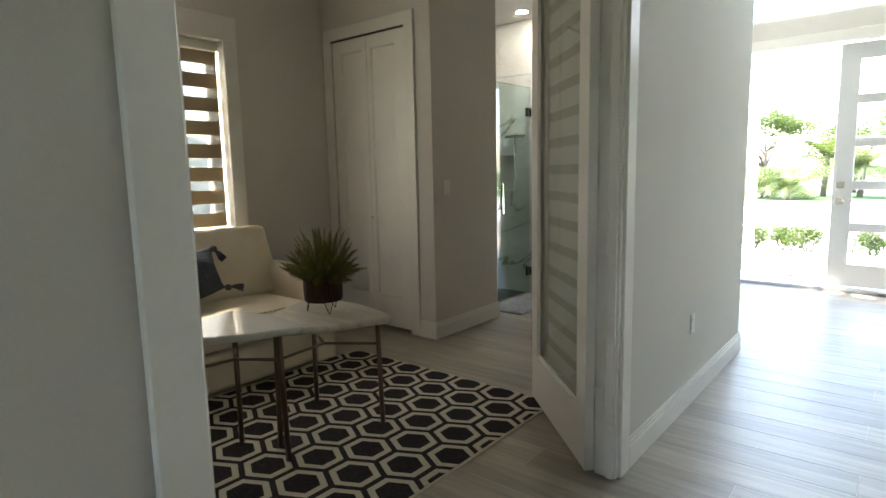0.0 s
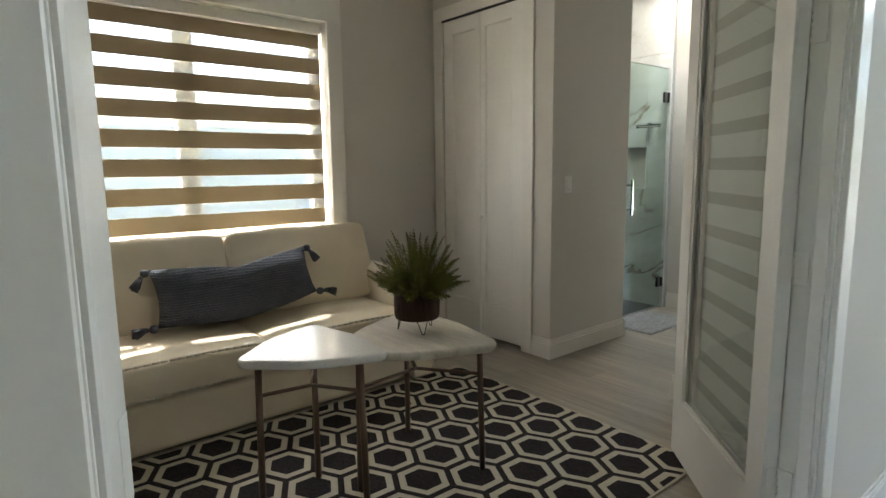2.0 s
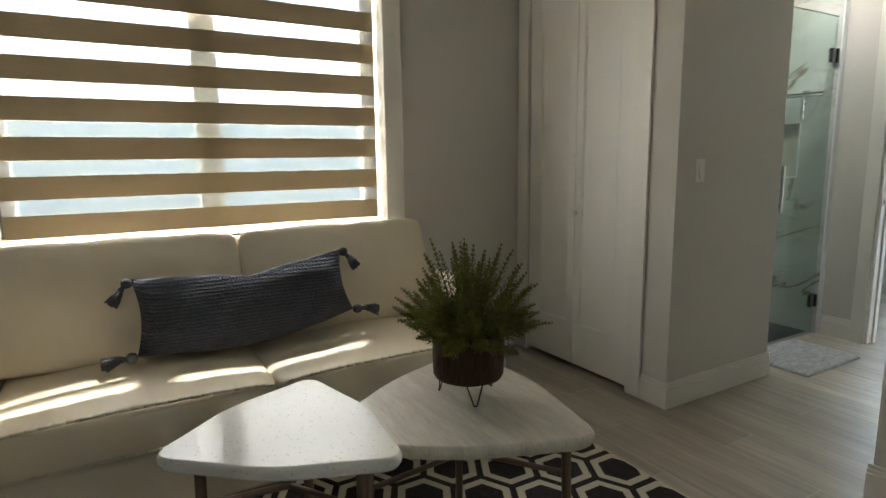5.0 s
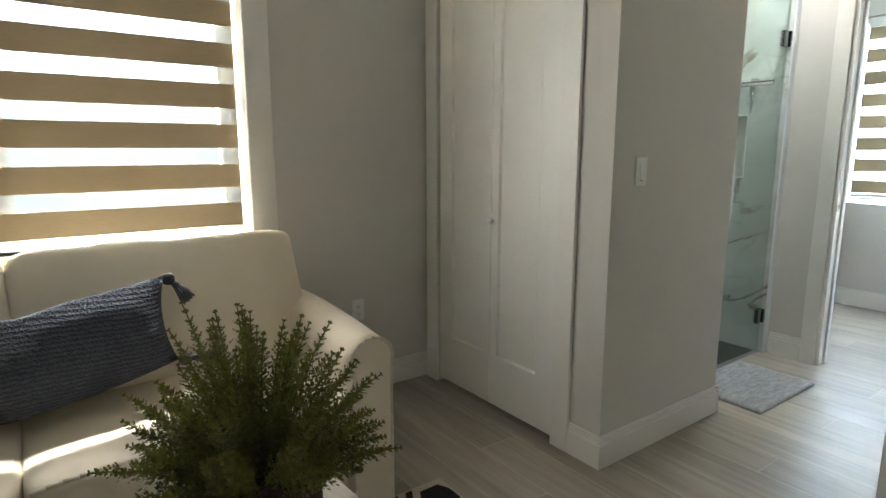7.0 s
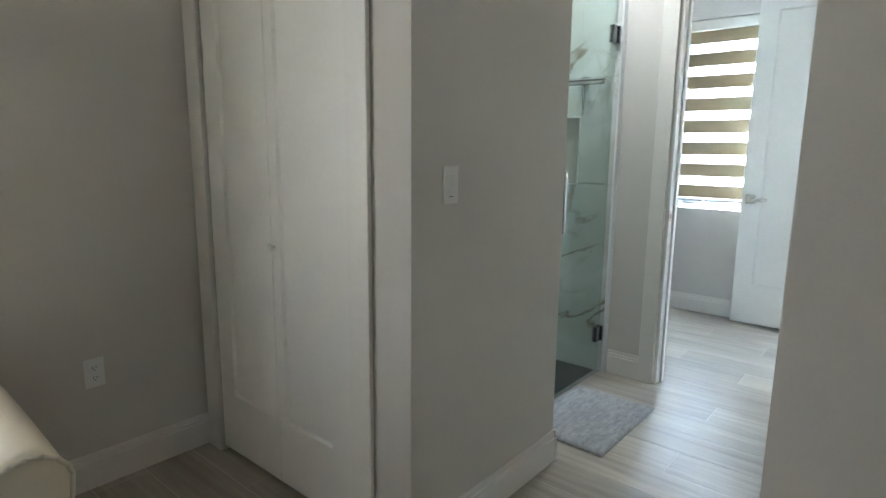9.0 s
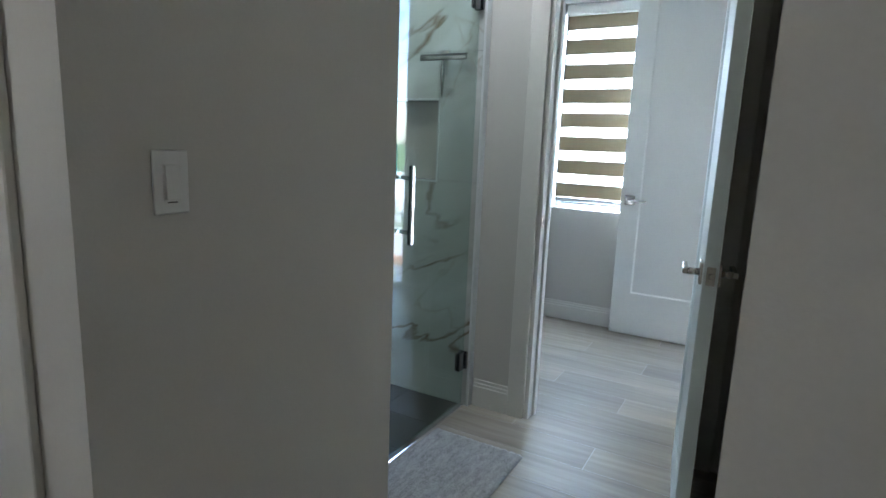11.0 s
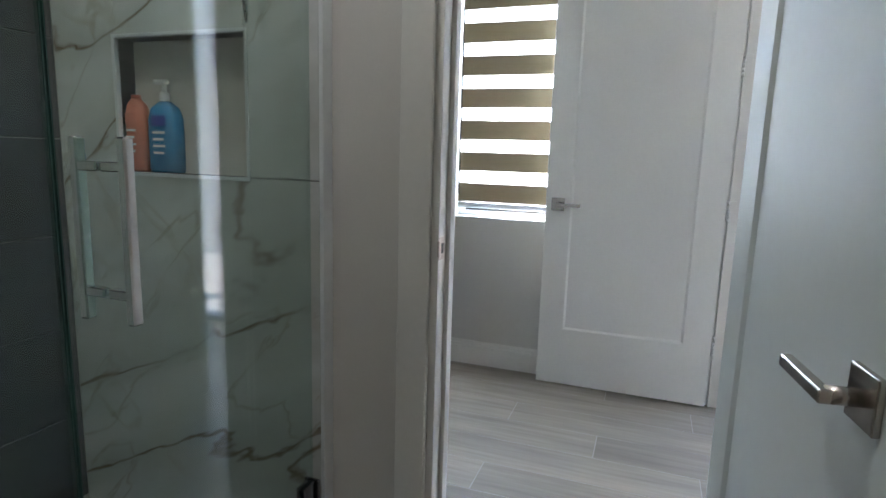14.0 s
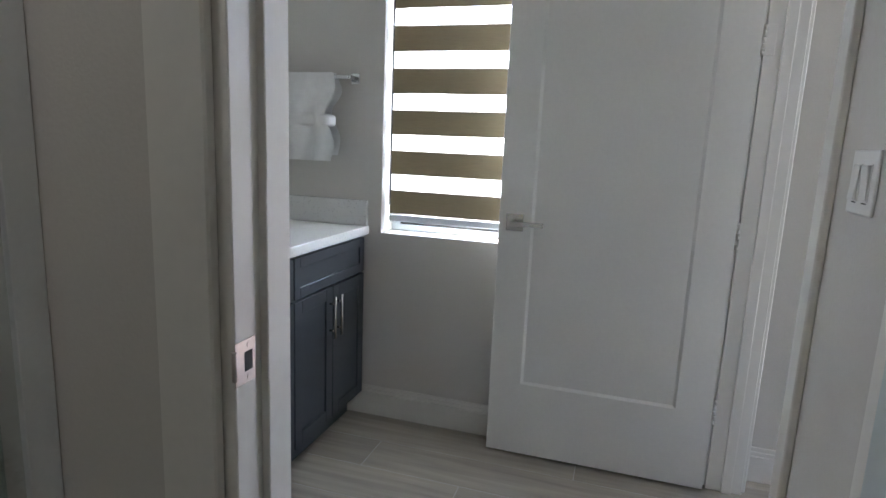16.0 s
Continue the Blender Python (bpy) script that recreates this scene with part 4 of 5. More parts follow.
def rug():
    x0, x1, y0, y1 = -2.98, -1.30, 0.58, 2.955
    e = thing("rug", "black and cream hexagon pattern flat-woven rug", "rug", pose(0, 0, 0, 0, 0, 0))
    bm = bmesh.new()
    box(bm, x0, x1, y0, y1, 0.0, 0.008, 0.003)
    ob_from("weave", bm, M_RUGBLACK, e)
    bm = bmesh.new()
    for r in ((x0 - 0.006, x1 + 0.006, y0 - 0.008, y0, 0.0, 0.007), (x0 - 0.006, x1 + 0.006, y1, y1 + 0.008, 0.0, 0.007), (x0 - 0.008, x0, y0, y1, 0.0, 0.007), (x1, x1 + 0.012, y0, y1, 0.0, 0.0095)):
        box(bm, *r, bevel=0.002)
    ob_from("bound_edge", bm, M_RUGCREAM, e)
    bm = bmesh.new()
    hexa = ((0, 0.13), (0.125, 0.065), (0.125, -0.065), (0, -0.13), (-0.125, -0.065), (-0.125, 0.065))
    py, px = 0.195, 0.25
    for j in range(-9, 8):
        for i in range(-8, 5):
            cx, cy = -1.622 + px * (i + 0.5 * (j % 2)), 2.107 + py * j
            outer = [bm.verts.new((cx + a * 0.885, cy + b * 0.885, 0.0088)) for a, b in hexa]
            inner = [bm.verts.new((cx + a * 0.63, cy + b * 0.63, 0.0088)) for a, b in hexa]
            for k in range(6):
                bm.faces.new((outer[k], outer[(k + 1) % 6], inner[(k + 1) % 6], inner[k]))
    for co, no in (((x0, 0, 0), (-1, 0, 0)), ((x1, 0, 0), (1, 0, 0)), ((0, y0, 0), (0, -1, 0)), ((0, y1, 0), (0, 1, 0))):
        bmesh.ops.bisect_plane(bm, geom=bm.verts[:] + bm.edges[:] + bm.faces[:], plane_co=co, plane_no=no, clear_outer=True)
    ob_from("woven_pattern", bm, M_RUGCREAM, e)


M_RUGBLACK = mat("rug_black", (0.034, 0.030, 0.032), 0.95, vary=0.75, scale=50, grain=170, bump=0.5, spec=0.1, stretch=(1, 3, 1))
M_RUGCREAM = mat("rug_cream", (0.56, 0.52, 0.42), 0.95, vary=0.14, scale=60, grain=400, bump=0.5, spec=0.1)
rug()


# ---- wall plates ----
def wall_switch(m, gang, label):
    e = thing("light_switch", label, "light switch", m)
    w = 0.07 + 0.046 * (gang - 1)
    bm = bmesh.new()
    box(bm, -w / 2, w / 2, -0.006, 0, -0.057, 0.057, 0.003, 2)
    ob_from("plate", bm, M_PLASTIC, e)
    for g in range(gang):
        c = (g - (gang - 1) / 2) * 0.046
        bm = bmesh.new()
        box(bm, c - 0.0165, c + 0.0165, -0.0075, -0.006, -0.033, 0.033)
        got = box(bm, c - 0.0145, c + 0.0145, -0.0115, -0.0075, -0.031, 0.031, 0.0015)
        for v in bm.verts:
            if v.co.y < -0.009:
                v.co.y += (v.co.z * 0.08 if g == 0 else -v.co.z * 0.08)
        box(bm, c - 0.010, c + 0.010, -0.0065, -0.0058, -0.0365, -0.0345, mi=1)
        ob_from("rocker", bm, [M_PLASTIC, M_DARK], e)
    return e


wall_switch(pose(XP0, 3.71, 1.21, 0, 0, 90), 1, "white rocker light switch on the passage wall")
wall_switch(pose(XB, 6.15, 1.21, 0, 0, -90), 2, "white double rocker light switch on the bath wall")


def outlet(m, label):
    e = thing("wall_outlet", label, "outlet", m)
    bm = bmesh.new()
    box(bm, -0.035, 0.035, -0.006, 0, -0.057, 0.057, 0.003, 2)
    ob_from("plate", bm, M_PLASTIC, e)
    for z in (-0.02, 0.02):
        bm = bmesh.new()
        box(bm, -0.0165, 0.0165, -0.008, -0.006, z - 0.014, z + 0.014, 0.0008)
        for x, h in ((-0.006, 0.0045), (0.006, 0.0035)):
            box(bm, x - 0.0011, x + 0.0011, -0.0083, -0.0079, z + 0.002 - h, z + 0.002 + h, mi=1)
        rod(bm, (0, -0.0079, z - 0.008), (0, -0.0083, z - 0.008), 0.0024, 8, mi=1)
        ob_from("socket", bm, [M_PLASTIC, M_DARK], e)
    return e


outlet(pose(XW, 3.10, 0.459, 0, 0, 90), "white double wall outlet above the baseboard")
outlet(pose(XH, 3.43, 0.464, 0, 0, 90), "white double wall outlet on the hall wall")

# ---- shower ----
XS = -2.965


def marble():
    m = mat("veined_marble_tile", (0.68, 0.70, 0.68), 0.14, vary=0.05, scale=2, grain=30, bump=0)
    n, l = m.node_tree.nodes, m.node_tree.links
    b = n["Principled BSDF"]
    geo = n.new("ShaderNodeNewGeometry")
    base = b.inputs["Base Color"].links[0].from_socket

    def run(seed, turn, scale, long):
        """Noise drawn out along a slanting line."""
        a, c = n.new("ShaderNodeMapping"), n.new("ShaderNodeMapping")
        a.inputs["Location"].default_value, a.inputs["Rotation"].default_value = (seed, seed * 2, seed * 0.7), (0, radians(turn), 0)
        c.inputs["Scale"].default_value = (long, 0.5, 1.35)
        l.new(geo.outputs["Position"], a.inputs["Vector"])
        l.new(a.outputs[0], c.inputs["Vector"])
        t = n.new("ShaderNodeTexNoise")
        t.inputs["Scale"].default_value, t.inputs["Detail"].default_value, t.inputs["Roughness"].default_value, t.inputs["Distortion"].default_value = scale, 7, 0.52, 0.25
        l.new(c.outputs[0], t.inputs["Vector"])
        return t.outputs["Fac"]

    def line(fac, thin, most):
        ab, a2, rg = n.new("ShaderNodeMath"), n.new("ShaderNodeMath"), n.new("ShaderNodeMapRange")
        ab.operation, a2.operation = "SUBTRACT", "ABSOLUTE"
        ab.inputs[1].default_value = 0.5
        l.new(fac, ab.inputs[0])
        l.new(ab.outputs[0], a2.inputs[0])
        rg.inputs["From Min"].default_value, rg.inputs["From Max"].default_value = 0.0, thin
        rg.inputs["To Min"].default_value, rg.inputs["To Max"].default_value = most, 0.0
        l.new(a2.outputs[0], rg.inputs["Value"])
        return rg.outputs[0]

    fade = n.new("ShaderNodeMapRange")
    fade.inputs["From Min"].default_value, fade.inputs["From Max"].default_value = 0.37, 0.53
    l.new(run(5.3, 0, 2.2, 0.8), fade.inputs["Value"])
    for turn, scale, long, thin, most, dark, seed, broken in ((33, 1.25, 0.42, 0.10, 0.6, (0.42, 0.44, 0.40), 3.1, False), (33, 1.25, 0.42, 0.011, 1.0, (0.17, 0.12, 0.06), 3.1, True),
                                                              (-40, 1.5, 0.5, 0.012, 0.6, (0.50, 0.47, 0.40), 8.4, True), (20, 2.6, 0.4, 0.05, 0.4, (0.50, 0.51, 0.47), 6.2, True), (48, 2.1, 0.45, 0.010, 0.5, (0.34, 0.28, 0.19), 11.7, True)):
        k = line(run(seed, turn, scale, long), thin, most)
        if broken:
            mu = n.new("ShaderNodeMath")
            mu.operation = "MULTIPLY"
            l.new(k, mu.inputs[0])
            l.new(fade.outputs[0], mu.inputs[1])
            k = mu.outputs[0]
        mx = n.new("ShaderNodeMix")
        mx.data_type = "RGBA"
        l.new(k, mx.inputs["Factor"])
        l.new(base, mx.inputs["A"])
        mx.inputs["B"].default_value = (*dark, 1)
        base = mx.outputs["Result"]
    l.new(base, b.inputs["Base Color"])
    return m


M_MARBLE = marble()
YT = 5.485                               # face of the marble wall
NICHE = (-3.615, -3.165, 1.122, 1.5)


def shower_walls():
    e = boxes("wall_shower_north", [(XW, XS + 0.02, YT + 0.012, YB0 + 0.018, 0, NICHE[2]), (XW, XS + 0.02, YT + 0.012, YB0 + 0.018, NICHE[3], CEIL), (XW, NICHE[0], YT + 0.012, YB0 + 0.018, NICHE[2], NICHE[3]),
                                  (NICHE[1], XS + 0.02, YT + 0.012, YB0 + 0.018, NICHE[2], NICHE[3])], M_GROUT, label="marble tiled shower wall with a niche", category="wall", kind="structure")
    return e


# the marble wall: slabs round the niche, joints 2 mm
def slab(parent, x0, x1, z0, z1, y0=YT, y1=YT + 0.011):
    bm = bmesh.new()
    box(bm, x0 + 0.001, x1 - 0.001, y0, y1, z0 + 0.001, z1 - 0.001, 0.0012)
    return ob_from("tile", bm, M_MARBLE, parent)


SHW = shower_walls()
XR = XS + 0.025
for r in ((-3.86, XR, 0.0, 1.122), (-3.86, NICHE[0], 1.122, 1.72), (NICHE[1], XR, 1.122, 1.72), (NICHE[0], NICHE[1], NICHE[3], 1.72), (-3.86, XR, 1.72, 2.33), (-3.86, XR, 2.33, CEIL - 0.005)):
    slab(SHW, *r)
bm = bmesh.new()
nx0, nx1, nz0, nz1 = NICHE
for r in ((nx0, nx1, YT + 0.095, YT + 0.105, nz0, nz1), (nx0 - 0.01, nx0, YT + 0.012, YT + 0.105, nz0 - 0.01, nz1 + 0.01), (nx1, nx1 + 0.01, YT + 0.012, YT + 0.105, nz0 - 0.01, nz1 + 0.01),
          (nx0, nx1, YT + 0.012, YT + 0.105, nz0 - 0.01, nz0), (nx0, nx1, YT + 0.012, YT + 0.105, nz1, nz1 + 0.01)):
    box(bm, *r)
ob_from("niche_lining", bm, M_MARBLE, SHW)
bm = bmesh.new()
g = 0.010
for r in ((nx0 - g, nx1 + g, YT - 0.003, YT + 0.014, nz0 - g, nz0), (nx0 - g, nx1 + g, YT - 0.003, YT + 0.014, nz1, nz1 + g), (nx0 - g, nx0, YT - 0.003, YT + 0.014, nz0, nz1), (nx1, nx1 + g, YT - 0.003, YT + 0.014, nz0, nz1)):
    box(bm, *r, bevel=0.001)
box(bm, XR, XR + 0.012, YT - 0.002, YB0 - 0.001, 0.0, CEIL - 0.005, 0.001)
ob_from("metal_edge_trim", bm, M_EDGE, SHW)

wall("wall_shower_west", [(XW, -3.87, 4.42, YT + 0.012, 0, CEIL)], "dark tiled shower wall")
bpy.data.objects["wall_shower_west"].data.materials[0] = M_GROUT
for k in range(10):
    for i in range(2):
        bm = bmesh.new()
        y0 = 4.42 + i * 0.5325
        box(bm, -3.87, -3.858, y0 + 0.0012, y0 + 0.5313, 0.02 + k * 0.298 + 0.0012, 0.02 + (k + 1) * 0.298 - 0.0012, 0.001)
        ob_from("tile", bm, M_DARKTILE, bpy.data.objects["wall_shower_west"])
SHF = boxes("floor_shower", [(-3.86, XS - 0.02, 4.42, YT, -0.02, -0.002)], M_GROUT, label="dark grey tiled shower floor", category="floor", kind="structure")
for i in range(3):
    for j in range(4):
        bm = bmesh.new()
        x0, y0 = -3.86 + i * 0.2917, 4.42 + j * 0.2662
        box(bm, x0 + 0.0012, x0 + 0.2905, y0 + 0.0012, y0 + 0.265, -0.002, 0.004, 0.001)
        ob_from("tile", bm, M_DARKTILE, SHF)
boxes("trim_shower_threshold", [(XS - 0.018, XS + 0.012, 4.42, YT, -0.002, 0.010)], M_CHROME, bevel=0.003, label="metal shower threshold strip", category="trim", kind="structure")


def shower_door():
    y0, y1, z0, z1 = 4.805, YT - 0.012, 0.02, 2.185
    e = thing("shower_door", "frameless tinted glass shower door with chrome pull", "shower door", pose(XS, y0, z0))
    bm = bmesh.new()
    box(bm, -0.005, 0.005, 0, y1 - y0, 0, z1 - z0, 0.001)
    ob_from("glass_panel", bm, M_SHGLASS, e)
    bm = bmesh.new()
    box(bm, -0.005, 0.005, -0.0025, -0.0002, 0, z1 - z0)
    box(bm, -0.005, 0.005, 0, y1 - y0, z1 - z0 + 0.0002, z1 - z0 + 0.0022)
    ob_from("glass_edge", bm, M_GLASSEDGE, e, label="dark green polished glass edge")
    for z in (0.225, 1.915):
        bm = bmesh.new()
        L = y1 - y0
        box(bm, -0.014, 0.014, L - 0.055, L - 0.004, z - 0.045, z + 0.045, 0.003)
        box(bm, -0.024, 0.024, L - 0.002, L + 0.010, z - 0.045, z + 0.045, 0.003)
        rod(bm, (0, L - 0.004, z - 0.04), (0, L - 0.004, z + 0.04), 0.011, 12)
        ob_from("hinge", bm, M_DARKCHROME, e, label="dark chrome glass hinge")
    for s in (-1, 1):
        bm = bmesh.new()
        x = s * 0.052
        box(bm, x - 0.0095, x + 0.0095, 0.068, 0.087, 0.909 - z0, 1.213 - z0, 0.003)
        for z in (0.958, 1.166):
            a = sorted((0.005 * s, x))
            box(bm, a[0], a[1], 0.0695, 0.0855, z - z0 - 0.008, z - z0 + 0.008, 0.002)
        ob_from("pull_handle", bm, M_CHROME, e, label="square chrome pull handle")


def fixed_pane():
    y0, y1, z0, z1 = 4.424, 4.799, 0.012, 2.185
    e = thing("shower_screen", "fixed tinted glass shower screen beside the door", "shower screen", pose(XS, y0, z0))
    bm = bmesh.new()
    box(bm, -0.005, 0.005, 0, y1 - y0 - 0.0025, 0, z1 - z0, 0.001)
    ob_from("glass_panel", bm, M_SHGLASS, e)
    bm = bmesh.new()
    box(bm, -0.005, 0.005, y1 - y0 - 0.0023, y1 - y0, 0, z1 - z0)
    box(bm, -0.005, 0.005, 0, y1 - y0 - 0.003, z1 - z0 + 0.0002, z1 - z0 + 0.0022)
    ob_from("glass_edge", bm, M_GLASSEDGE, e, label="dark green polished glass edge")


M_GLASSEDGE = mat("glass_edge_green", (0.03, 0.075, 0.065), 0.12, vary=0.1, bump=0)
M_DARKCHROME = mat("dark_chrome", (0.20, 0.20, 0.21), 0.15, 1.0, vary=0.03, bump=0)
shower_door()
fixed_pane()


def squeegee():
    e = thing("shower_squeegee", "chrome shower squeegee hung on the marble wall", "squeegee", pose(-3.13, YT, 1.69))
    bm = bmesh.new()
    box(bm, -0.022, 0.022, -0.02, 0, -0.012, 0.035, 0.003)
    ob_from("hook", bm, M_CHROME, e)
    bm = bmesh.new()
    box(bm, -0.125, 0.125, -0.040, -0.022, -0.012, 0.008, 0.004)
    box(bm, -0.125, 0.125, -0.034, -0.028, 0.008, 0.018, 0.001, mi=1)
    ob_from("blade", bm, [M_CHROME, M_DARK], e)
    bm = bmesh.new()
    pts = [(0.012 * math.sin(math.pi * k / 8), -0.031 - 0.02 * math.sin(math.pi * k / 8), -0.012 - 0.165 * k / 8) for k in range(9)]
    for k, (a, b) in enumerate(zip(pts, pts[1:])):
        rod(bm, a, b, 0.006 + 0.005 * math.sin(math.pi * k / 7), 10, 0.006 + 0.005 * math.sin(math.pi * (k + 1) / 7))
    ob_from("grip", bm, M_CHROME, e)


squeegee()


def bottle(label, x, h, body, cap, lab, cap_h, half=0.047):
    e = thing("shampoo_bottle", label, "bottle", pose(x, YT + 0.05, NICHE[2] + 0.001))
    bm = bmesh.new()
    rings = []
    for z, k in ((0, 0.92), (0.006, 1.0), (0.5 * h, 1.0), (0.72 * h, 0.98), (0.86 * h, 0.80), (0.93 * h, 0.42), (0.95 * h, 0.36)):
        rings.append([bm.verts.new((half * k * math.copysign(abs(math.cos(a)) ** 0.7, math.cos(a)), 0.028 * k * math.copysign(abs(math.sin(a)) ** 0.8, math.sin(a)), z)) for a in (2 * math.pi * q / 28 for q in range(28))])
    for a, b in zip(rings, rings[1:]):
        for i in range(28):
            f = bm.faces.new((a[i], a[(i + 1) % 28], b[(i + 1) % 28], b[i]))
            f.smooth = True
    bm.faces.new(rings[0][::-1])
    bm.faces.new(rings[-1])
    ob_from("body", bm, body, e)
    bm = bmesh.new()
    rod(bm, (0, 0, 0.95 * h), (0, 0, 0.95 * h + cap_h * 0.5), 0.014, 14)
    if cap_h > 0.03:
        rod(bm, (0, 0, 0.95 * h + cap_h * 0.5), (0, 0, 0.95 * h + cap_h), 0.006, 10)
        box(bm, -0.035, 0.012, -0.009, 0.009, 0.95 * h + cap_h, 0.95 * h + cap_h + 0.012, 0.003)
    ob_from("cap", bm, cap, e)
    bm = bmesh.new()
    box(bm, -0.026, 0.026, -0.0295, -0.0284, 0.62 * h, 0.76 * h, 0.0004)
    for k in range(4):
        box(bm, -0.022, 0.022 - 0.006 * (k % 2), -0.0293, -0.0284, (0.52 - 0.09 * k) * h, (0.55 - 0.09 * k) * h, mi=1)
    ob_from("label", bm, lab, e)


M_BLUE = mat("blue_plastic", (0.03, 0.22, 0.42), 0.25, vary=0.05, bump=0)
M_CORAL = mat("coral_plastic", (0.62, 0.20, 0.12), 0.3, vary=0.05, bump=0)
M_LABEL1 = mat("label_blue", (0.02, 0.05, 0.28), 0.4, bump=0)
bottle("tall coral shampoo bottle in the shower niche", -3.60, 0.225, M_CORAL, M_CORAL, [M_CORAL, M_PLASTIC], 0.02, 0.042)
bottle("blue pump shampoo bottle in the shower niche", -3.49, 0.215, M_BLUE, M_PLASTIC, [M_LABEL1, M_PLASTIC], 0.05, 0.058)


def bath_mat():
    x0, x1, y0, y1 = -2.94, -2.51, 4.575, 5.19
    bm = bmesh.new()
    nx, ny = 26, 40
    rnd = random.Random(3)
    g = [[bm.verts.new((x0 + (x1 - x0) * i / nx, y0 + (y1 - y0) * j / ny, 0.016 + (0.004 * (i % 2) if 0 < i < nx else -0.008) + rnd.uniform(-0.0015, 0.0015) - (0.008 if j in (0, ny) else 0))) for j in range(ny + 1)] for i in range(nx + 1)]
    for i in range(nx):
        for j in range(ny):
            bm.faces.new((g[i][j], g[i + 1][j], g[i + 1][j + 1], g[i][j + 1])).smooth = True
    edge = [g[i][0] for i in range(nx + 1)] + [g[nx][j] for j in range(1, ny + 1)] + [g[i][ny] for i in range(nx - 1, -1, -1)] + [g[0][j] for j in range(ny - 1, 0, -1)]
    low = [bm.verts.new((v.co.x, v.co.y, 0.001)) for v in edge]
    for i in range(len(edge)):
        bm.faces.new((edge[i - 1], edge[i], low[i], low[i - 1]))
    bm.faces.new(low)
    ob_from("bath_mat", bm, M_MAT, label="grey ribbed cotton bath mat before the shower", category="mat")


bath_mat()


def strike_plate():
    e = thing("strike_plate", "satin nickel strike plate on the bath door jamb", "strike plate", pose(BD[0] + 0.020, YB0 + 0.02, 0.965))
    bm = bmesh.new()
    box(bm, 0, 0.0018, -0.024, 0.017, -0.029, 0.029, 0.0007)
    box(bm, 0.0017, 0.0022, -0.006, 0.010, -0.013, 0.013, mi=1)
    for z in (-0.021, 0.021):
        rod(bm, (0.0015, 0.002, z), (0.0026, 0.002, z), 0.0035, 10)
    rod(bm, (0.0012, -0.025, -0.019), (0.0012, -0.025, 0.019), 0.0035, 10)
    ob_from("plate", bm, [M_NICKEL, M_DARK], e)


strike_plate()

# ---- bath: vanity, towel ----


def vanity():
    x0, x1, y0, y1 = XW, -3.255, 6.10, 7.238
    e = thing("vanity_cabinet", "blue-grey shaker vanity cabinet under a white stone counter", "cabinet", pose(x0, y0, 0))
    w, d = y1 - y0, x1 - x0
    bm = bmesh.new()
    box(bm, 0, d - 0.02, 0, w, 0.10, 0.845, 0.002)
    box(bm, 0, d - 0.075, 0, w, 0.0, 0.10)
    ob_from("body", bm, M_VANITY, e)

    def front(name, a, b, z0, z1, rail):
        f = new(name)
        f.parent = e
        f.matrix_basis = pose(d - 0.019, a, 0, 0, 0, 90)
        fb = bmesh.new()
        L = b - a
        box(fb, 0, rail, -0.02, 0, z0, z1, 0.0015)
        box(fb, L - rail, L, -0.02, 0, z0, z1, 0.0015)
        box(fb, rail, L - rail, -0.02, 0, z0, z0 + rail, 0.0015)
        box(fb, rail, L - rail, -0.02, 0, z1 - rail, z1, 0.0015)
        box(fb, rail, L - rail, -0.012, 0, z0 + rail, z1 - rail)
        ob_from("panel", fb, M_VANITY, f)
        return f

    half = w / 2
    for k in range(2):
        a = half * k
        front("drawer_front", a + 0.004, a + half - 0.004, 0.685, 0.835, 0.038)
        for i in range(2):
            p = a + i * half / 2
            f = front("cabinet_door", p + 0.003, p + half / 2 - 0.003, 0.115, 0.675, 0.05)
            hx = half / 2 - 0.03 if i == 0 else 0.024
            hb = bmesh.new()
            rod(hb, (hx, -0.045, 0.47), (hx, -0.045, 0.64), 0.0055, 10)
            for z in (0.50, 0.61):
                rod(hb, (hx, -0.02, z), (hx, -0.045, z), 0.0045, 8)
            ob_from("bar_pull", hb, M_STEEL, f, label="satin nickel bar pull")
    bm = bmesh.new()
    box(bm, 0, d + 0.012, -0.01, w + 0.022, 0.846, 0.884, 0.003)
    box(bm, 0, d + 0.006, w + 0.004, w + 0.022, 0.884, 0.995, 0.002)
    box(bm, 0, 0.018, -0.01, w + 0.004, 0.884, 0.995, 0.002)
    ob_from("countertop", bm, M_TERRAZZO, e, label="white speckled stone counter with splashback")


vanity()


def towel_bar():
    e = thing("towel_bar", "chrome towel bar with square posts on the bath wall", "towel bar", pose(-3.32, YF, 1.51))
    bm = bmesh.new()
    for x in (0.0, -0.46):
        box(bm, x - 0.02, x + 0.02, -0.008, 0, -0.022, 0.022, 0.002)
        box(bm, x - 0.008, x + 0.008, -0.07, -0.008, -0.008, 0.008, 0.002)
    box(bm, -0.46, 0.0, -0.075, -0.06, -0.008, 0.008, 0.002)
    ob_from("bar", bm, M_CHROME, e)


towel_bar()


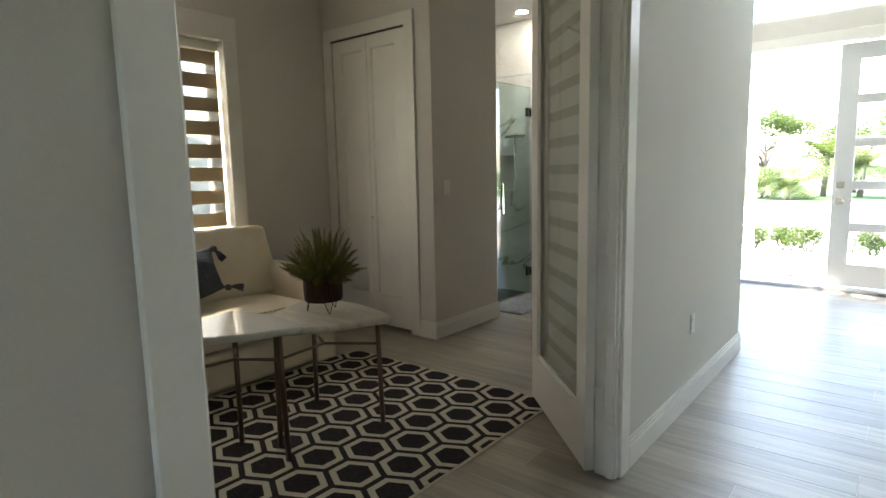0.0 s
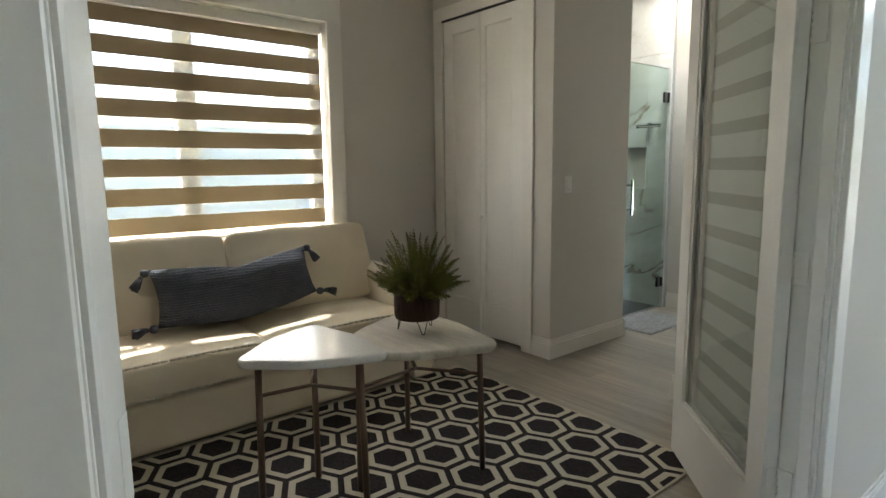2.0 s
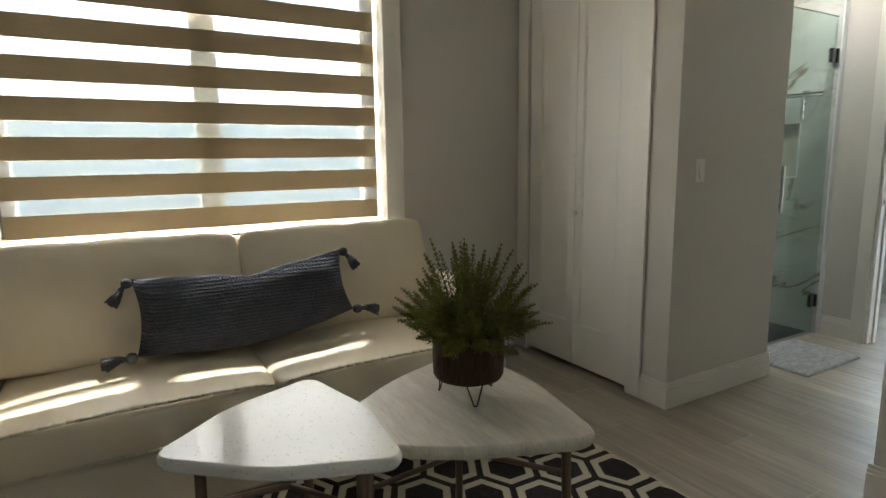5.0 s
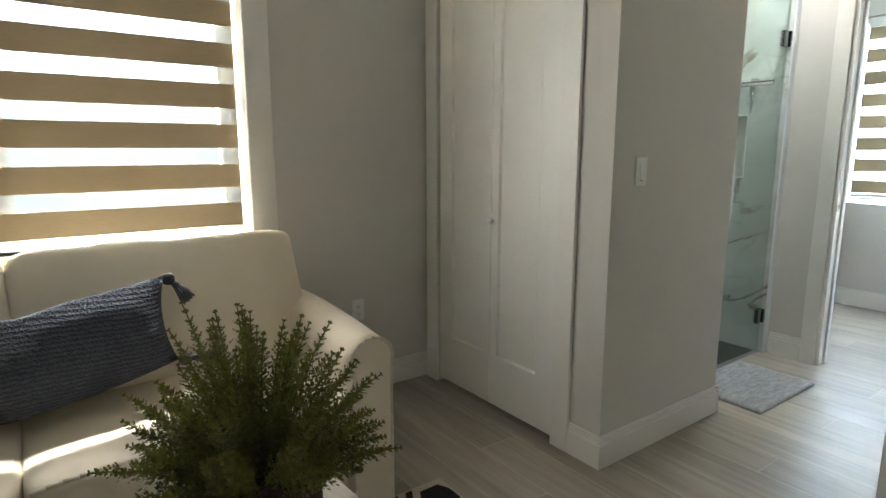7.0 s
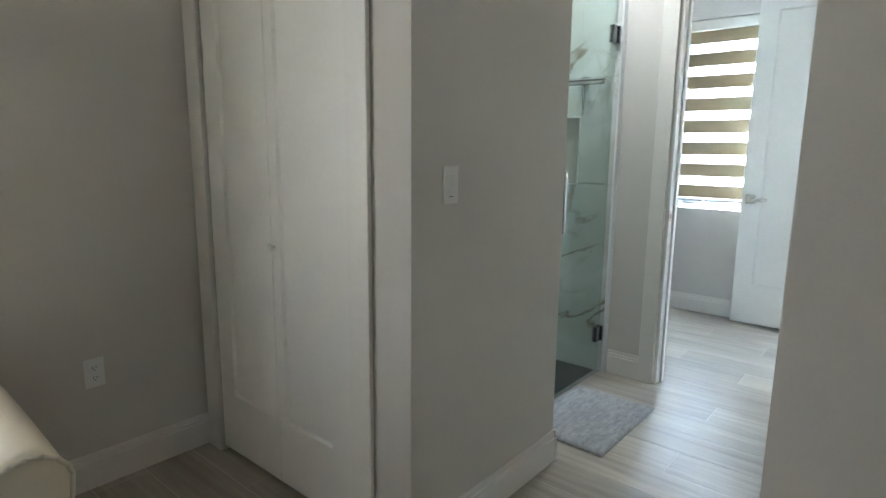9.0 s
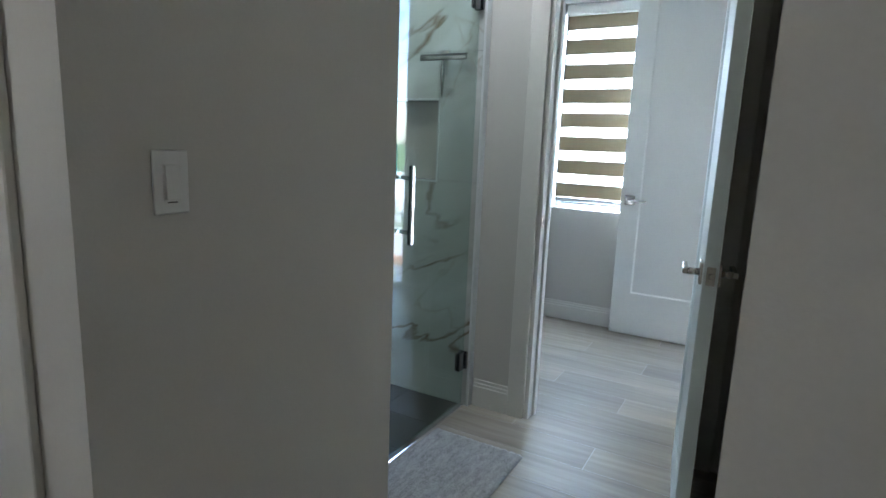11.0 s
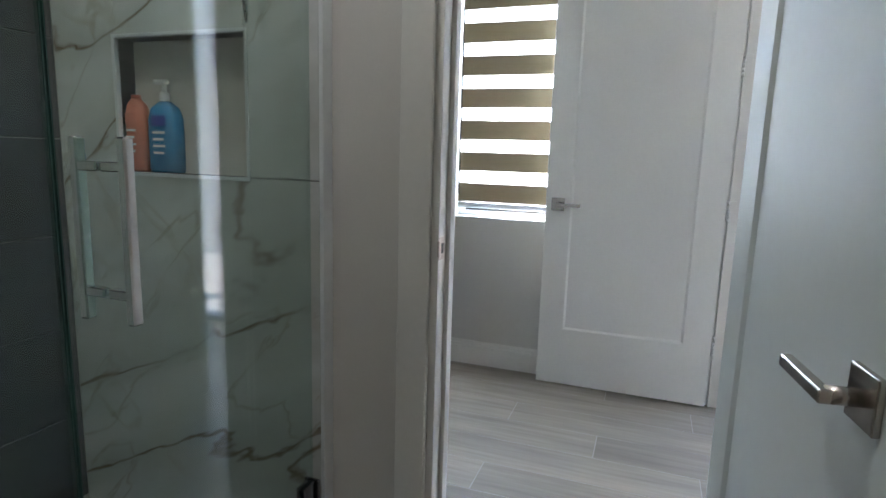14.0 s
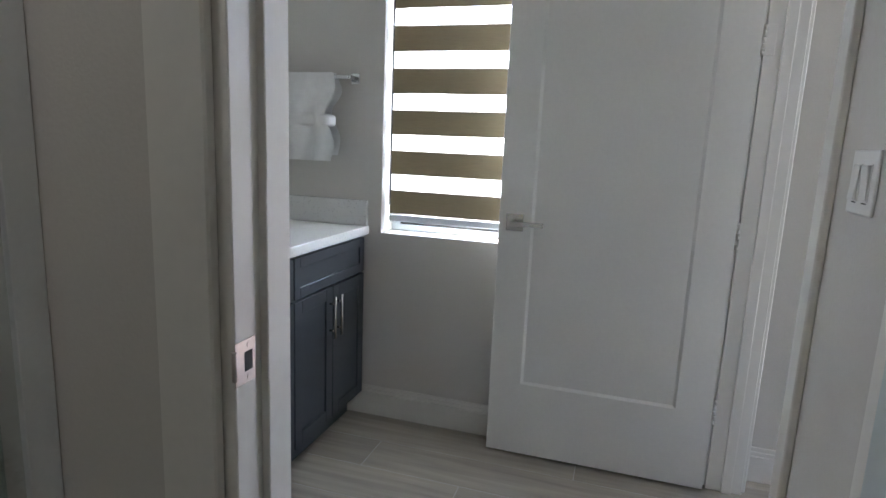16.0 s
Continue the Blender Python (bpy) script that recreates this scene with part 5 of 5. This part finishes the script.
def hand_towel():
    e = thing("hand_towel", "white cotton towel folded over the towel bar, tied with a band", "towel", pose(-3.545, YF - 0.0675, 1.515))
    bm = bmesh.new()
    cols, rows = 16, 34
    for side in (-1, 1):
        g = []
        for i in range(cols + 1):
            u = -1 + 2 * i / cols
            col = []
            for j in range(rows + 1):
                v = j / rows
                L = 0.355 if side < 0 else 0.33
                wd = 0.16 * (1 - 0.10 * math.exp(-((v - 0.42) * 7) ** 2)) + 0.012 * math.sin(v * 9)
                fold = 0.010 * math.sin(u * 9 + v * 3) * (0.35 + v)
                col.append(bm.verts.new((u * wd + 0.006 * math.sin(v * 11), side * (0.012 + 0.026 * min(1, v * 5)) + fold * (-1 if side < 0 else 1) * 0.8, 0.012 * math.cos(v * 40) * (v < 0.03) - v * L)))
            g.append(col)
        for i in range(cols):
            for j in range(rows):
                bm.faces.new((g[i][j], g[i + 1][j], g[i + 1][j + 1], g[i][j + 1])).smooth = True
    ob_from("towel_cloth", bm, M_TOWEL, e)
    bm = bmesh.new()
    puffed(bm, (0, 0, -0.185), (0.306, 0.084, 0.055), 7, 8, wob=0.004)
    ob_from("towel_band", bm, M_TOWEL, e)


hand_towel()


def recessed_light(x, y):
    e = thing("recessed_light", "small round recessed ceiling light, lit", "lamp", pose(x, y, CEIL))
    bm = bmesh.new()
    rod(bm, (0, 0, -0.004), (0, 0, 0), 0.07, 28)
    ob_from("ring", bm, M_TRIM, e)
    bm = bmesh.new()
    rod(bm, (0, 0, -0.0065), (0, 0, -0.004), 0.052, 28)
    ob_from("lens", bm, M_LAMP, e)




def hung_towel():
    e = thing("hung_towel", "white cotton towel bunched on a hook inside the bath door", "towel", pose(-1.905, 5.745, 1.62))
    bm = bmesh.new()
    for k, (x, y, z, sx, sz) in enumerate(((0, 0, 0.05, 0.07, 0.10), (0.02, 0.01, 0.16, 0.085, 0.16), (-0.008, -0.01, 0.24, 0.075, 0.15), (0.03, 0.0, 0.32, 0.07, 0.14))):
        puffed(bm, (x, y, z), (sx, 0.07, sz), 2.6, 7, wob=0.016)
    ob_from("towel_cloth", bm, M_TOWEL, e)
    bm = bmesh.new()
    rod(bm, (0.03, -0.095, 0.37), (0.03, -0.01, 0.37), 0.006, 8)
    box(bm, 0.01, 0.05, -0.095, -0.088, 0.345, 0.395, 0.002)
    ob_from("wall_hook", bm, M_STEEL, e)


hung_towel()
recessed_light(-2.88, 5.20)
recessed_light(-3.40, 4.69)

# ---- outside ----
M_LAWN = mat("lawn_grass", (0.09, 0.14, 0.035), 0.9, vary=0.3, scale=1.2, grain=30, bump=0.5)
M_STUCCO = mat("white_stucco", (0.84, 0.835, 0.82), 0.85, vary=0.04, scale=2, grain=60, bump=0.4)
M_PAVER = mat("paver_stone", (0.42, 0.40, 0.38), 0.85, vary=0.2, scale=6, grain=60, bump=0.4)
M_LEAF = leafy("shrub_leaf", (0.085, 0.125, 0.028), scale=6)
M_PALM = leafy("palm_leaf", (0.095, 0.13, 0.03), scale=4)
M_TRUNK = mat("trunk_bark", (0.16, 0.13, 0.10), 0.9, vary=0.3, scale=8, grain=40, bump=0.6)
boxes("ground", [(-400, 400, -400, 400, -0.6, -0.16)], M_LAWN, label="bright sunlit mown lawn", category="lawn", kind="structure")
boxes("porch_slab", [(-3.2, 2.6, YD + 0.2, 10.6, -0.155, -0.05)], M_GROUT, label="porch floor of grey stone pavers", category="porch", kind="structure")
PORCH = bpy.data.objects["porch_slab"]
rnd = random.Random(8)
pav = []
for k in range(3):
    bm = bmesh.new()
    box(bm, 0.003, (0.297, 0.197, 0.147)[k], 0.003, 0.147, -0.05, -0.022, 0.006)
    me = bpy.data.meshes.new("paver")
    bm.to_mesh(me)
    bm.free()
    me.materials.append(M_PAVER)
    pav.append(me)
for j in range(20):
    x = -2.2
    while x < 0.9:
        k = rnd.randrange(3)
        p = new("paver", pav[k])
        p.parent = PORCH
        p.matrix_basis = pose(x, YD + 0.21 + j * 0.15, rnd.uniform(-0.002, 0.002))
        x += (0.30, 0.20, 0.15)[k]
boxes("porch_column", [(0.74, 1.22, 9.5, 9.97, -0.05, 3.56)], M_STUCCO, bevel=0.01, label="white stucco porch column", category="column", kind="structure")
bm = bmesh.new()
box(bm, -0.95, -0.35, YD + 0.85, YD + 1.25, -0.022, -0.008, 0.004)
ob_from("door_mat", bm, mat("coir", (0.30, 0.15, 0.08), 0.95, vary=0.3, scale=30, grain=300, bump=0.6), label="brown coir door mat on the porch", category="mat")


def leaf_cloud(bm, c, size, count, leaf, rnd, lift=0.4):
    """Clumps of small pointed leaves through a bumpy volume."""
    for _ in range(count):
        d = Vector((rnd.gauss(0, 1), rnd.gauss(0, 1), rnd.gauss(0, 1))).normalized()
        r = rnd.random() ** 0.4 * (0.75 + 0.4 * noise.noise(d * 2.2 + Vector(c)))
        p = Vector(c) + Vector((d.x * size[0] * r, d.y * size[1] * r, d.z * size[2] * r))
        a = Vector((rnd.uniform(-1, 1), rnd.uniform(-1, 1), rnd.uniform(-0.3, 1) * lift)).normalized()
        s = a.orthogonal().normalized()
        s.rotate(Matrix.Rotation(rnd.uniform(0, 6.28), 3, a))
        L = leaf * rnd.uniform(0.6, 1.3)
        v = [bm.verts.new(q) for q in (p, p + a * L * 0.5 + s * L * 0.2, p + a * L, p + a * L * 0.5 - s * L * 0.2)]
        bm.faces.new(v)


def shrub(x, y, r, h, seed, mt):
    e = thing("shrub", "low leafy green shrub beside the porch", "shrub", pose(x, y, -0.16), group="shrubs by the porch")
    bm = bmesh.new()
    q = random.Random(seed)
    for k in range(7):
        a = q.uniform(0, 6.28)
        rod(bm, (0, 0, 0), (r * 0.6 * math.cos(a), r * 0.6 * math.sin(a), h * 0.7), 0.01, 5, 0.004)
    ob_from("stems", bm, M_TRUNK, e)
    bm = bmesh.new()
    for k in range(6):
        leaf_cloud(bm, (q.uniform(-r, r) * 0.5, q.uniform(-r, r) * 0.5, h * q.uniform(0.45, 0.7)), (r * 0.6, r * 0.6, h * 0.4), 160, 0.07, q, 1.0)
    ob_from("foliage", bm, mt, e, kind="stuff")


for i, (x, y) in enumerate(((-1.85, 10.95), (-1.45, 11.15), (-1.05, 11.0), (-0.2, 11.1), (0.3, 11.0), (0.85, 11.1), (-2.35, 11.0), (1.45, 11.0), (2.0, 11.1))):
    shrub(x, y, 0.36, 0.52, 40 + i, M_LEAF)


def palm(x, y, h, fr, n, seed):
    e = thing("palm", "feathery green palm in the front garden", "palm", pose(x, y, -0.16), group="palms")
    q = random.Random(seed)
    bm = bmesh.new()
    rod(bm, (0, 0, 0), (0.1, 0, h), 0.13, 10, 0.09)
    ob_from("trunk", bm, M_TRUNK, e)
    bm = bmesh.new()
    for k in range(n):
        a = 2 * math.pi * k / n + q.uniform(-0.2, 0.2)
        rise = q.uniform(0.1, 1.25)
        p = Vector((0.1, 0, h))
        L = fr * q.uniform(0.8, 1.1)
        for s in range(14):
            r = rise - 0.11 * s
            st = Vector((math.cos(a) * math.cos(r), math.sin(a) * math.cos(r), math.sin(r))) * L / 14
            side = Vector((-math.sin(a), math.cos(a), 0))
            for sg in (-1, 1):
                ll = L * 0.30 * math.sin(math.pi * (s + 1.5) / 16)
                tip = p + side * sg * ll + st * 2.2 + Vector((0, 0, -ll * 0.35))
                w = st * 0.28
                bm.faces.new([bm.verts.new(t) for t in (p - w, p + w, tip)])
            p = p + st
    ob_from("fronds", bm, M_PALM, e, kind="stuff")


for i, (x, y, h, fr) in enumerate(((-4.0, 28.5, 0.4, 2.0), (-5.2, 29.5, 0.5, 2.2), (-3.0, 31.5, 1.7, 2.3), (-1.6, 31.0, 1.3, 2.2), (0.4, 31.5, 1.2, 2.2), (2.2, 30.5, 0.9, 2.0))):
    palm(x, y, h, fr, 28, i + 1)


def tree(x, y, h, r, seed, label):
    e = thing("tree", label, "tree", pose(x, y, -0.16), group="garden trees")
    q = random.Random(seed)
    bm = bmesh.new()
    rod(bm, (0, 0, 0), (0.1, 0, h * 0.55), 0.16, 10, 0.09)
    tips = []
    for k in range(9):
        a = q.uniform(0, 6.28)
        t = Vector((r * 0.7 * math.cos(a), r * 0.7 * math.sin(a), h * q.uniform(0.6, 0.95)))
        rod(bm, (0.1, 0, h * q.uniform(0.3, 0.55)), t, 0.06, 7, 0.015)
        tips.append(t)
    ob_from("trunk", bm, M_TRUNK, e)
    bm = bmesh.new()
    for t in tips + [Vector((0, 0, h * 0.85))]:
        for _ in range(4):
            c = t + Vector((q.uniform(-1, 1), q.uniform(-1, 1), q.uniform(-0.7, 0.7))) * r * 0.35
            leaf_cloud(bm, c, (r * 0.34, r * 0.34, r * 0.28), 190, 0.16, q)
    ob_from("foliage", bm, M_LEAF, e, kind="stuff")


tree(-5.6, 32.0, 3.9, 1.7, 5, "broad-leaved garden tree in sun")
tree(1.6, 34.0, 4.4, 2.0, 6, "broad-leaved garden tree in sun")
tree(-2.2, 36.0, 3.9, 2.2, 7, "broad-leaved garden tree in sun")
M_DRIVE = mat("pale_concrete", (0.60, 0.58, 0.54), 0.85, vary=0.08, scale=0.8, grain=40, bump=0.3)
boxes("pavement", [(-11.0, 14.0, 11.75, 27.0, -0.165, -0.145)], M_DRIVE, bevel=0.006, label="sunlit pale concrete forecourt", category="pavement", kind="structure")
boxes("neighbour_wall", [(-12.2, -12.0, -8, 12, -0.16, 2.2)], M_STUCCO, label="pale stucco garden wall of the next plot", category="wall", kind="structure")

# ---- floor planks, last ----
FLOOR = bpy.data.objects["floor"]
plank_meshes = {}


def plank(x0, x1, y0, y1):
    key = (round(x1 - x0, 3), round(y1 - y0, 3))
    if key not in plank_meshes:
        bm = bmesh.new()
        box(bm, 0.0015, key[0] - 0.0015, 0.0015, key[1] - 0.0015, -0.006, 0.0, 0.0005)
        me = bpy.data.meshes.new("plank")
        bm.to_mesh(me)
        bm.free()
        me.materials.append(M_PLANK)
        plank_meshes[key] = me
    p = new("plank", plank_meshes[key])
    p.parent = FLOOR
    p.matrix_basis = pose(x0, y0, 0)


PW, PL = 0.2, 1.2
row = 0
y = 7.045 + 0.2
while y > -2.6:
    off = (0.0, 0.4, 0.8)[row % 3]
    x = -2.67 - 2.4 + off
    while x < 3.2:
        a, b = max(x, XW), min(x + PL, 3.2)
        c, d = max(y, -2.6), min(y + PW, YD)
        if y + 0.1 > 4.42 and y + 0.1 < YT and a < XS + 0.012:
            a = XS + 0.012
        if b - a > 0.02 and d - c > 0.02:
            plank(a, b, c, d)
        x += PL
    y -= PW
    row += 1
